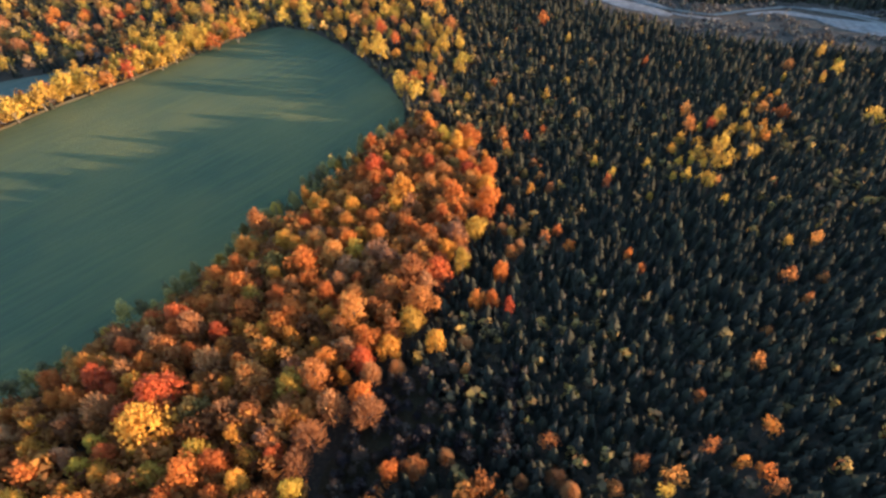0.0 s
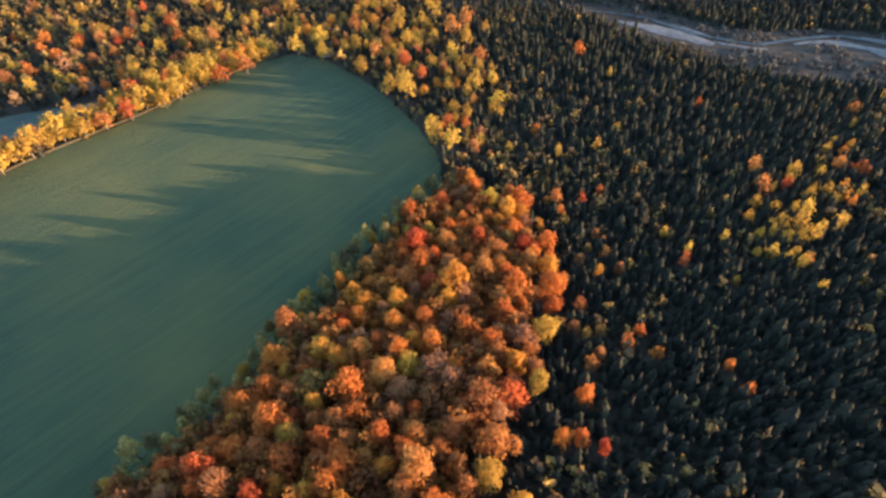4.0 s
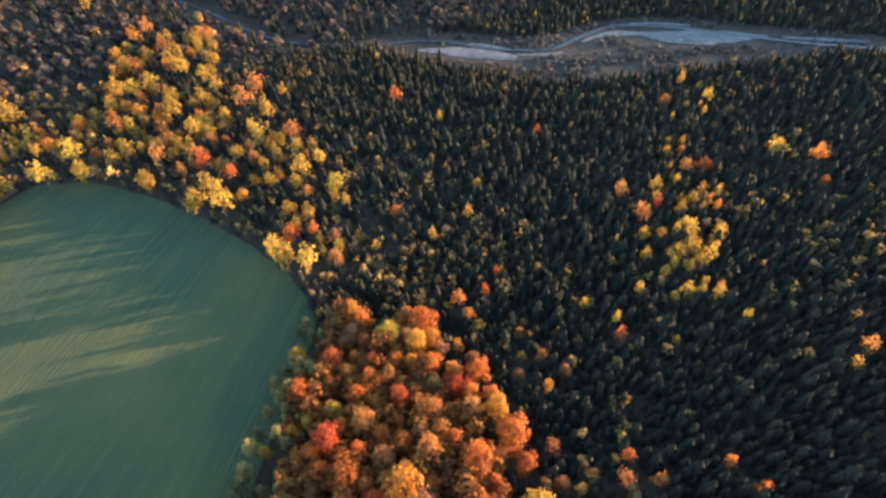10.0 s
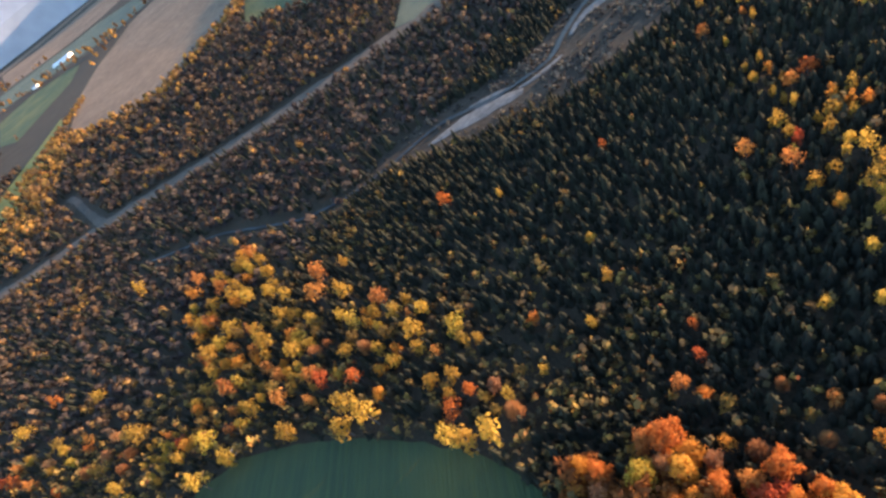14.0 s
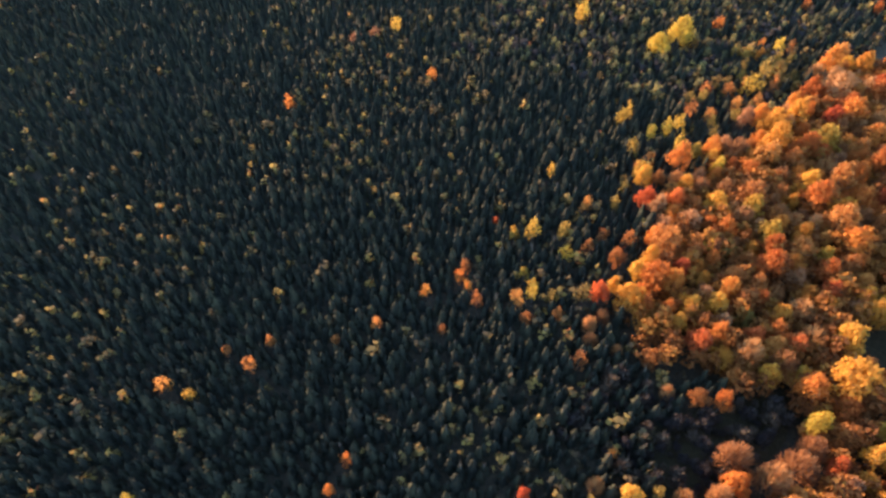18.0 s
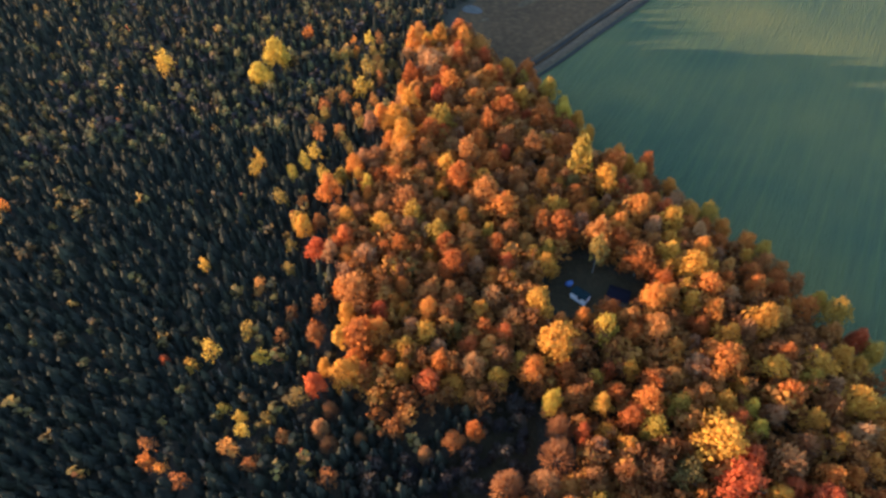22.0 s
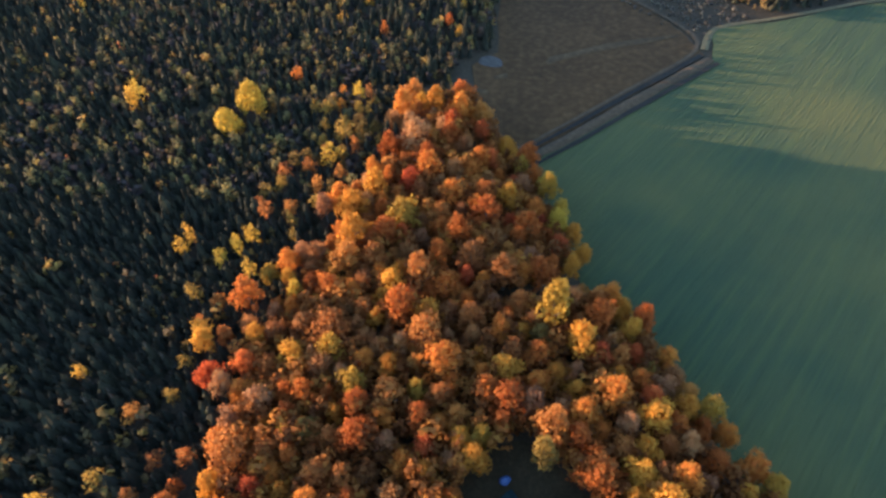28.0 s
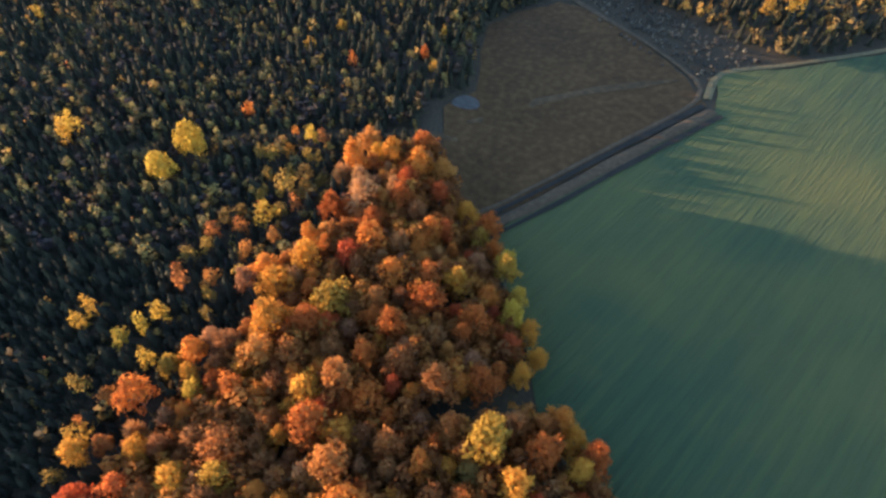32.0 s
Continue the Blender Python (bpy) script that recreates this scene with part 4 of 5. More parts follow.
EAST_EDGE = [(x0 + f * (x1 - x0), y0 + f * (y1 - y0)) for (x0, y0), (x1, y1) in zip(WEDGE[16:], WEDGE[17:-1]) for f in (0, 0.2, 0.4, 0.6, 0.8)]


def wedge_tree(x, y, wide):
    """Colours drift through the wood in loose patches."""
    near_field = x < -60 and y < 60
    drift = math.sin(x * 0.11 + 0.6 * math.sin(y * 0.07)) + math.sin(y * 0.093 + 1.7)
    if rng.random() < 0.3 and min(math.dist((x, y), p) for p in EAST_EDGE) < 8:
        return
    if x > -20 and 27 < y < 62:
        if rng.random() < 0.45:
            tree(x, y, pick(rng, {"bare": 6, "brown": 1}), min(wide, rng.uniform(3.0, 5.0)), "wedge", rng, 0.8)
        return
    tree(x, y, pick(rng, {"orange": 9 + 4 * max(0, drift), "brown": 6, "tan": 3 + 3 * max(0, -drift), "bare": 3.2 + 2 * max(0, -drift), "gold": (6 if near_field else 4) + max(0, drift), "red": 1.3 if y < 60 else 1.8, "yellow": 0.8, "lime": 0.25, "olive": 0.3}), wide, "wedge", rng, 1.04 if near_field else 0.96)


# old trees with wide crowns first, smaller ones between them
for x, y in scatter(rng, WEDGE, 9.0, 500, (CLEARING, GLADE, GAP)):
    wedge_tree(x, y, rng.uniform(9.6, 13.0))
for x, y in scatter(rng, WEDGE, 6.6, 2600, (CLEARING, GLADE, GAP)):
    wedge_tree(x, y, rng.uniform(7.4, 10.4))
for x, y in scatter(rng, WEDGE, 4.1, 14000, (CLEARING, GLADE, GAP)):
    wedge_tree(x, y, rng.uniform(4.6, 7.4))
# stray leafy trees among the first spruces
for x0, y0 in EAST_EDGE:
    x, y = x0 + rng.uniform(2, 22), y0 + rng.uniform(-4, 4)
    if rng.random() < 0.42 and not inside(WEDGE, x, y) and not inside(GLADE, x, y) and all((x - u) ** 2 + (y - w) ** 2 > 14 for u, w, r in TREES):
        tree(x, y, pick(rng, {"brown": 4, "orange": 1, "olive": 5, "gold": 1, "bare": 3}), rng.uniform(2.8, 4.8), "lone", rng)
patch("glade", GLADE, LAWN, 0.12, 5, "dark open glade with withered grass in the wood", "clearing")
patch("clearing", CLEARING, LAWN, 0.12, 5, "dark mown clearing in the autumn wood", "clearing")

HEDGE = [(-103, 309), (-119, 288), (-134, 264), (-153, 236), (-175, 208), (-190, 181), (-202, 156), (-212, 134), (-236, 70), (-243, 72), (-219, 130), (-208, 160), (-194, 190), (-178, 217), (-160, 243), (-148, 262), (-136, 284), (-118, 306)]
for x, y in scatter(rng, HEDGE, 3.0, 4500):
    if y > 225 or rng.random() < 0.95:
        tree(x, y, pick(rng, {"yellow": 10, "lime": 2, "orange": 2, "red": 1, "bare": 1}), rng.uniform(4.8, 7.6) if y > 200 else rng.uniform(4.4, 6.8), "hedge", rng, 1.12)

# yellow and mixed trees round the tip of the field and on the way to the river
YELLOW = [(-95, 318), (-72, 308), (-48, 285), (-28, 250), (-14, 215), (-5, 196), (8, 200), (14, 230), (10, 260), (-4, 290), (-18, 318), (-40, 345), (-70, 350), (-92, 340)]
for x, y in scatter(rng, YELLOW, 4.6, 1800):
    if rng.random() < (0.6 if x < -40 else 0.5):
        tree(x, y, pick(rng, {"yellow": 8, "lime": 3, "gold": 2, "orange": 0.6, "brown": 2, "tan": 0.6, "bare": 2, "olive": 7, "red": 0.3}), rng.uniform(3.8, 7.0), "mixed", rng)
BIRCHES = [(-68, 372), (-56, 425), (-36, 440), (-8, 415), (-16, 350), (-22, 312), (-40, 302), (-62, 330)]
for x, y in scatter(rng, BIRCHES, 5.2, 1500):
    if rng.random() < 0.36:
        tree(x, y, pick(rng, {"yellow": 8, "gold": 2, "lime": 2, "brown": 3, "olive": 2}), rng.uniform(5.5, 8.4), "mixed", rng, 1.1)
MIXED_EDGE = [(2, -128), (2, -102), (12, -72), (27, -44), (36, -50), (30, -80), (24, -132)]
for x, y in scatter(rng, MIXED_EDGE, 4.2, 900):
    if rng.random() < 0.5:
        tree(x, y, pick(rng, {"olive": 6, "lime": 3, "gold": 2, "brown": 3}), rng.uniform(3.4, 5.6), "mixed", rng)
GROVES = [[(-112, 345), (-96, 352), (-90, 335), (-106, 326)], [(133, 196), (136, 180), (115, 155), (90, 136), (79, 139), (78, 154), (96, 176)], [(168, 235), (196, 240), (150, 196), (127, 173), (108, 177), (125, 202)]]
for grove, share in zip(GROVES, (0.9, 0.38, 0.12)):
    for x, y in scatter(rng, grove, 3.8, 900):
        if rng.random() < share:
            tree(x, y, pick(rng, {"yellow": 8, "lime": 3, "gold": 2, "brown": 2}), rng.uniform(2.6, 3.9), "mixed", rng)
WEST = [(-118, 308), (-148, 266), (-170, 258), (-215, 240), (-275, 226), (-330, 240), (-380, 420), (-330, 500), (-230, 480), (-140, 420), (-95, 345)]
for x, y in scatter(rng, WEST, 6.4, 3200):
    patchy = math.sin(x * 0.045 + 1.1) + math.sin(y * 0.052 + x * 0.02)
    if rng.random() < 0.56:
        tree(x, y, pick(rng, {"yellow": 3 + 3 * max(0, patchy), "lime": 2, "orange": 1.5 + 4 * max(0, -patchy), "red": 0.4 + max(0, -patchy), "brown": 3, "tan": 3, "bare": 3, "olive": 4}), rng.uniform(4.4, 8.2), "mixed", rng)


# ---- spruce forest ----
def wood(name, places, sizes, tints, kinds, templates, material, label, category):
    """Many trees joined into one mesh, each turned and sized on its own."""
    rng = np.random.default_rng(len(places))
    all_v, all_t, all_c, o = [], [], [], 0
    z = height(places[:, 0], places[:, 1])
    for k, (tv, tt) in enumerate(templates):
        sel = np.flatnonzero(kinds == k)
        if not len(sel):
            continue
        a = rng.uniform(0, 6.28, len(sel))
        ca, sa = np.cos(a)[:, None], np.sin(a)[:, None]
        s = sizes[sel][:, None]
        lean = rng.normal(0, 0.02, (len(sel), 2, 1))
        w = s * rng.uniform(0.85, 1.2, (len(sel), 1))
        x = (ca * tv[:, 0] - sa * tv[:, 1]) * w + lean[:, 0] * tv[:, 2] + places[sel, 0][:, None]
        y = (sa * tv[:, 0] + ca * tv[:, 1]) * w + lean[:, 1] * tv[:, 2] + places[sel, 1][:, None]
        zz = tv[:, 2] * s + z[sel][:, None]
        all_v.append(np.stack([x, y, zz], -1).reshape(-1, 3))
        all_t.append((tt[None] + (o + np.arange(len(sel)) * len(tv))[:, None, None]).reshape(-1, 3))
        all_c.append(np.repeat(tints[sel], len(tv)))
        o += len(sel) * len(tv)
    me = big_mesh(name, np.concatenate(all_v), np.concatenate(all_t), material, np.concatenate(all_c))
    return tagged(new(name, me), label, category, "", "stuff")


def grid_places(rng, x0, x1, y0, y1, gap):
    x, y = np.meshgrid(np.arange(x0, x1, gap), np.arange(y0, y1, gap))
    p = np.stack([x.ravel(), y.ravel()], 1)
    return p + rng.uniform(-0.46 * gap, 0.46 * gap, p.shape)


def away_from_trees(p, factor):
    """Leaves out the places under broad-leaved crowns."""
    t = np.array(TREES)
    ok = np.ones(len(p), bool)
    cell = 8.0
    buckets = {}
    for i, (x, y, r) in enumerate(t):
        buckets.setdefault((int(x // cell), int(y // cell)), []).append((x, y, r))
    for i, (x, y) in enumerate(p):
        c, d = int(x // cell), int(y // cell)
        for a in (-1, 0, 1):
            for b in (-1, 0, 1):
                for u, w, r in buckets.get((c + a, d + b), ()):
                    if (x - u) ** 2 + (y - w) ** 2 < (factor * r + 0.7) ** 2:
                        ok[i] = False
    return ok


def near_line(line, p, dist):
    """Which places lie within dist of a line."""
    hit = np.zeros(len(p), bool)
    for a, b in zip(line, line[1:]):
        a, b = np.array(a, float), np.array(b, float)
        t = np.clip(((p - a) @ (b - a)) / ((b - a) @ (b - a)), 0, 1)
        hit |= np.hypot(*(p - a - t[:, None] * (b - a)).T) < dist
    return hit


ROAD = [(-420, 960), (-309, 880), (-174, 760), (-54, 694), (31, 625), (78, 592), (156, 548), (214, 514), (293, 472), (385, 418), (437, 380), (560, 300)]
OPEN_LAND = [field_green, [(-44, -106), (-119, -168), (-113, -183), (-76, -240), (-64, -246), (-48, -232), (-35, -216), (-34, -194), (-35, -168), (-25, -153), (-31, -118)],
             [(-224, 130), (-205, 160), (-190, 190), (-150, 250), (-150, 256), (-182, 247), (-242, 224), (-330, 205), (-330, 100)],
             [(-500, 420), (-416, 418), (-391, 455), (-347, 489), (-352, 530), (-420, 612), (-480, 585), (-560, 520)], WEDGE, HEDGE, CLEARING, GLADE,
             [(-119, -168), (-66, -250), (-80, -262), (-130, -215), (-150, -193), (-124, -187)]] + [f[1] for f in FAR]


def free(p):
    ok = np.ones(len(p), bool)
    for poly in OPEN_LAND:
        within = inside(poly, p[:, 0], p[:, 1])
        if poly is WEDGE:
            within &= ~near_line(EAST_EDGE, p, 7)       # spruces stand in among the first leafy trees
        ok &= ~within
    return ok & ~near_line(ROAD, p, 15) & ~near_line([(-70, 706), (-78, 850), (-84, 880)], p, 10)


nr = np.random.default_rng(21)
SPRUCE_NEAR = [spruce_arrays(70 + i, *d) for i, d in enumerate(((5.3, 2.9, 5, 4), (4.7, 2.8, 4, 5), (6.0, 3.0, 5, 5), (4.1, 2.7, 4, 4)))]
SPRUCE_FAR = [spruce_arrays(80 + i, *d) for i, d in enumerate(((6.2, 3.5, 3, 4), (5.3, 3.3, 3, 4)))]


def ring(p):
    return np.hypot(p[:, 0] - 40, p[:, 1] - 20)


dense, loose = grid_places(nr, -60, 240, -170, 210, 2.12), grid_places(nr, -60, 440, -300, 375, 3.15)
places = np.concatenate([dense[ring(dense) < 180], loose[ring(loose) >= 180]])
ok = free(places) & ~near_line(FOREST_TRACK, places, 2.2) & ~near_line(RIVER, places, 5) & ~inside(RIVER_FLAT, places[:, 0], places[:, 1]) & ~((places[:, 0] < -22) & (places[:, 1] > -156) & (places[:, 1] < -90)) & ((places[:, 0] > -20) | (places[:, 1] < -90) | (places[:, 1] > 190))
places = places[ok]
places = places[away_from_trees(places, 0.72)]
# thin, patchy stands: a slow wave decides where leafy saplings mix in
wave = np.sin(places[:, 0] * 0.045 + 1.0) + np.sin(places[:, 1] * 0.037 + places[:, 0] * 0.02) + 0.8 * np.sin(places[:, 1] * 0.11)
share = np.clip(0.075 + 0.055 * wave, 0.02, 0.22) + np.where(places[:, 1] < -70, 0.04, 0) + np.where(places[:, 1] < -120, 0.06, 0) + np.where((places[:, 1] > 150) & (places[:, 0] > 60), 0.05, 0) + np.where((places[:, 1] > 150) & (places[:, 0] < 60), 0.06, 0) + np.where((places[:, 1] > 182) & (places[:, 0] < 44), 0.22, 0)
sapling = nr.uniform(0, 1, len(places)) < share
young = places[sapling]
SAPLING = [crown_arrays(95 + i, 3.2, 3.8, 5, 19, 1.1, 1.4) for i in range(3)]
UNDER = [crown_arrays(85 + i, 3.6, 3.8, 5, 46, 0.62, 1.0, True) for i in range(3)]
wood("saplings", young, np.clip(nr.normal(0.93, 0.24, len(young)), 0.45, 1.5), nr.uniform(0, 1, len(young)) ** 1.15, nr.integers(0, 3, len(young)), SAPLING, DULL_LEAVES,
     "small brown and olive leafy trees between the spruces", "young trees")
under = grid_places(nr, -110, 30, -135, 185, 3.1)
under = under[inside(WEDGE, under[:, 0], under[:, 1]) & ~inside(CLEARING, under[:, 0], under[:, 1]) & ~inside(GLADE, under[:, 0], under[:, 1]) & ~inside(GAP, under[:, 0], under[:, 1]) & ~near_line(EAST_EDGE, under, 7)]
wood("understorey", under, np.clip(nr.normal(1.62, 0.34, len(under)), 0.7, 2.4), nr.uniform(0.0, 1.0, len(under)), nr.integers(0, 3, len(under)), UNDER, RUST_LEAVES,
     "brown and rusty young growth under the autumn trees", "undergrowth")
southern = (places[:, 1] < -76) & (places[:, 1] > -215) & (places[:, 0] < 140) & ~sapling
dice = nr.uniform(0, 1, len(places))
pale, rusty = southern & (dice < 0.09), southern & (dice > 0.84)
PALE = [crown_arrays(150 + i, 3.0, 5.4, 7, 26, 0.85, 0.8, True) for i in range(2)]
wood("pale_larches", places[pale], np.clip(nr.normal(1.0, 0.2, pale.sum()), 0.6, 1.5), nr.uniform(0, 1, pale.sum()), nr.integers(0, 2, pale.sum()), PALE, PALE_LARCH,
     "slim pale green larches among the spruces", "larches")
wood("rusty_shrubs", places[rusty], np.clip(nr.normal(0.9, 0.25, rusty.sum()), 0.4, 1.6), nr.uniform(0, 0.6, rusty.sum()), nr.integers(0, 3, rusty.sum()), SAPLING, DARK_TWIGS,
     "brown leafless shrubs between the spruces", "shrubs")
places = places[~sapling & ~pale & ~rusty]
rr = ring(places)
sizes = np.clip(nr.normal(0.95, 0.27, len(places)), 0.4, 1.7)
tints = nr.uniform(0, 1, len(places)) ** 1.3
near = rr < 180
hero = np.zeros(len(places), bool)
cand = np.flatnonzero((abs(places[:, 0] - 24) < 30) & (abs(places[:, 1] - 45) < 75))
hero[cand[::max(1, len(cand) // 280)][:280]] = True
wood("spruce_forest", places[near & ~hero], sizes[near & ~hero], tints[near & ~hero], nr.integers(0, 4, (near & ~hero).sum()), SPRUCE_NEAR, NEEDLES,
     "dense forest of dark green spruces on the hillside", "spruce forest")
far = ~near & ~hero
wood("far_spruce_forest", places[far], sizes[far] * 1.05, tints[far], nr.integers(0, 2, far.sum()), SPRUCE_FAR, NEEDLES,
     "farther dark green spruce forest towards the river", "spruce forest")
SPIRE = [big_mesh("foliage", v, t, NEEDLE) for v, t in SPRUCE_NEAR]
STEM = trunk_mesh("trunk", 5, 5.5, 0.6, 0.17, 3)
for k, i in enumerate(np.flatnonzero(hero)):
    ob = new("spruce_tree")
    s = float(sizes[i])
    ob.matrix_basis = Matrix.LocRotScale((places[i, 0], places[i, 1], float(height(*places[i]))), Euler((0, 0, 1.7 * k)), (s, s, s))
    tagged(ob, "slim dark green spruce with a pointed top", "spruce tree", "spruces of the forest")
    new("trunk", STEM).parent = ob
    new("foliage", SPIRE[k % 4]).parent = ob

# the far woods: spruces and leafy trees in a loose mix
BLOB = [crown_arrays(90 + i, 6.0, 5.6, 6, 16, 2.6, 1.6) for i in range(3)]
near_band, far_band = grid_places(nr, -560, 640, 180, 760, 5.6), grid_places(nr, -560, 640, 760, 1250, 9.0)
fp = np.concatenate([near_band, far_band, grid_places(nr, -1000, -560, 300, 1150, 8.5)])
ok = free(fp) & ~near_line(RIVER, fp, 6) & ~inside(RIVER_FLAT, fp[:, 0], fp[:, 1]) & ~inside(WEST, fp[:, 0], fp[:, 1]) & ~((fp[:, 0] > -150) & (fp[:, 0] < 0) & (fp[:, 1] < 385))
beyond = (fp[:, 1] > 372) | (fp[:, 0] < -95) | (fp[:, 0] > 465)
fp = fp[ok & beyond]
over_road = fp[:, 1] > 655 - 0.64 * fp[:, 0]
clump = np.sin(fp[:, 0] * 0.05 + 0.7) * np.sin(fp[:, 1] * 0.043) + 0.6 * np.sin(fp[:, 0] * 0.021 - fp[:, 1] * 0.03)
dice = nr.uniform(0, 1, len(fp)) + 0.14 * clump
# along this line, sunlight is put in as more leafy trees and brighter tints
sun_tinted = near_line([(-164, 857), (-48, 1190), (15, 1075), (94, 990), (235, 1050), (305, 1085), (360, 1010)], fp, 45)
leafy = dice < np.where(sun_tinted, 0.75, np.where(over_road, 0.2, np.where(fp[:, 0] < -90, 0.26, 0.06)))
dark = ~leafy & (dice > np.where(over_road, 0.78, 0.62))
brown = ~leafy & ~dark
sz = np.clip(nr.normal(1.0, 0.24, len(fp)), 0.5, 1.6) * np.where((fp[:, 1] > 760) | (fp[:, 0] < -560), 1.5, 1.0)
tn = nr.uniform(0, 1, len(fp))
wood("far_mixed_wood", fp[leafy], sz[leafy] * 0.95, np.where(sun_tinted[leafy], 0.4 + 0.5 * tn[leafy], 0.75 * tn[leafy] ** 1.7), nr.integers(0, 3, leafy.sum()), BLOB, MIXED_LEAVES,
     "far autumn woods in yellow, rust and brown, with a sunlit band put in by tint", "woods")
wood("far_brown_wood", fp[brown], sz[brown] * 0.9, tn[brown], nr.integers(0, 3, brown.sum()), BLOB, DARK_TWIGS,
     "far leafless brown woods along the river", "woods")
wood("far_dark_wood", fp[dark], sz[dark] * 1.15, tn[dark], nr.integers(0, 2, dark.sum()), SPRUCE_FAR, NEEDLES,
     "far dark conifers across the river", "woods")
inner = grid_places(nr, -400, -10, 190, 500, 3.7)
sel = free(inner) & (nr.uniform(0, 1, len(inner)) < 0.55) & (inside(WEST, inner[:, 0], inner[:, 1]) | ((inner[:, 0] > -150) & (inner[:, 0] < -60) & (inner[:, 1] < 385)) | inside(BIRCHES, inner[:, 0], inner[:, 1]))
inner = inner[sel]
inner = inner[away_from_trees(inner, 0.7)]
wood("mixed_wood_spruces", inner, np.clip(nr.normal(0.85, 0.2, len(inner)), 0.4, 1.3), nr.uniform(0, 1, len(inner)), nr.integers(0, 2, len(inner)), SPRUCE_FAR, NEEDLES,
     "dark spruces standing among the yellow birches", "woods")
shrubs = grid_places(nr, -390, -60, 195, 500, 5.2)
shrubs = shrubs[free(shrubs) & (inside(WEST, shrubs[:, 0], shrubs[:, 1]) | ((shrubs[:, 0] > -150) & (shrubs[:, 1] < 385)))]
wood("mixed_undergrowth", shrubs, np.clip(nr.normal(1.15, 0.3, len(shrubs)), 0.6, 1.8), nr.uniform(0, 1, len(shrubs)), nr.integers(0, 3, len(shrubs)), SAPLING, DULL_LEAVES,
     "brown and yellow young trees of the mixed wood", "young trees")
south = grid_places(nr, -300, -20, -420, -175, 3.7)
sel = free(south) & (south[:, 1] < -190 - 0.12 * np.maximum(0, -150 - south[:, 0])) & ~near_line([(-66, -252), (-100, -208), (-119, -172), (-150, -193), (-230, -216)], south, 5)
south = south[sel & (south[:, 0] < -20)]
mix = nr.uniform(0, 1, len(south)) < 0.4
wood("south_wood", south[~mix], np.clip(nr.normal(0.9, 0.2, (~mix).sum()), 0.4, 1.3), nr.uniform(0, 1, (~mix).sum()), nr.integers(0, 2, (~mix).sum()), SPRUCE_FAR, NEEDLES,
     "conifer wood behind the farm track", "woods")
wood("south_young_wood", south[mix], np.clip(nr.normal(1.1, 0.3, mix.sum()), 0.5, 1.8), nr.uniform(0.2, 0.9, mix.sum()), nr.integers(0, 3, mix.sum()), SAPLING, DULL_LEAVES,
     "olive and yellow young trees behind the farm track", "young trees")
vast = grid_places(nr, -1500, 2200, 1250, 3400, 40.0)
vast = vast[free(vast) & (np.sin(vast[:, 0] * 0.006 + vast[:, 1] * 0.003) + 0.6 * np.sin(vast[:, 1] * 0.009) > -0.2)]
wood("distant_woods", vast, nr.uniform(1.6, 3.4, len(vast)), nr.uniform(0, 0.8, len(vast)), nr.integers(0, 3, len(vast)), BLOB, MIXED_LEAVES,
     "distant autumn woods on the far hills", "woods")

far_grove = grid_places(nr, 340, 760, 720, 1200, 13.0)
far_grove = far_grove[inside([(730, 1189), (743, 1082), (496, 768), (435, 770), (355, 728), (357, 832), (486, 1002)], far_grove[:, 0], far_grove[:, 1])]
# the yellow tint range carries the sun on this grove
wood("far_yellow_grove", far_grove, nr.uniform(1.0, 1.8, len(far_grove)), nr.uniform(0.3, 0.72, len(far_grove)), nr.integers(0, 3, len(far_grove)), BLOB, MIXED_LEAVES,
     "grove between the far fields, its sunlit yellow put into the leaf tints", "woods")

bushes = grid_places(nr, -245, -100, 70, 310, 2.3)
bushes = bushes[inside(HEDGE, bushes[:, 0], bushes[:, 1]) & (nr.uniform(0, 1, len(bushes)) < 0.85)]
bushes = bushes + [2.8, -1.7]
wood("hedge_bushes", bushes, np.clip(nr.normal(1.25, 0.3, len(bushes)), 0.6, 1.9), nr.uniform(0, 1, len(bushes)), nr.integers(0, 3, len(bushes)), UNDER, GOLD_BUSH,
     "golden bushes filling the foot of the field hedge", "hedge")

# low scrub on the river flats and along the road
gl = grid_places(nr, -30, 22, 22, 66, 2.4)
gl = gl[(inside(GLADE, gl[:, 0], gl[:, 1]) | ((gl[:, 0] > -8) & (gl[:, 0] < 14) & (gl[:, 1] > 40) & (gl[:, 1] < 62))) & (nr.uniform(0, 1, len(gl)) < 0.9)]
TWIGGY = [bare_arrays(130 + i, 2.6, 2.8, 0.9) for i in range(2)]
TWIGGY = [(v, t[::5]) for v, t in TWIGGY]
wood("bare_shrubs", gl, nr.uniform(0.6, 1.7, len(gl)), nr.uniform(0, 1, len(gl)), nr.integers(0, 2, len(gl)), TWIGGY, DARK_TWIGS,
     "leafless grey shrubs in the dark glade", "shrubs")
flat = grid_places(nr, -60, 460, 120, 560, 3.0)
on_gravel = np.zeros(len(flat), bool)
for line, widths in GRAVEL_BARS:
    on_gravel |= near_line(line, flat, 0.6 * max(widths))
thick = np.sin(flat[:, 0] * 0.13) + np.sin(flat[:, 1] * 0.17 + flat[:, 0] * 0.05)
flat = flat[(inside(RIVER_FLAT, flat[:, 0], flat[:, 1]) | near_line(RIVER[4:], flat, 12)) & ~near_line(RIVER[4:], flat, 3) & ~on_gravel & (nr.uniform(0, 1, len(flat)) < 0.5 + 0.25 * thick) & free(flat)]
SHRUB = [crown_arrays(97 + i, 2.2, 1.5, 4, 14, 0.8, 0.0) for i in range(2)]
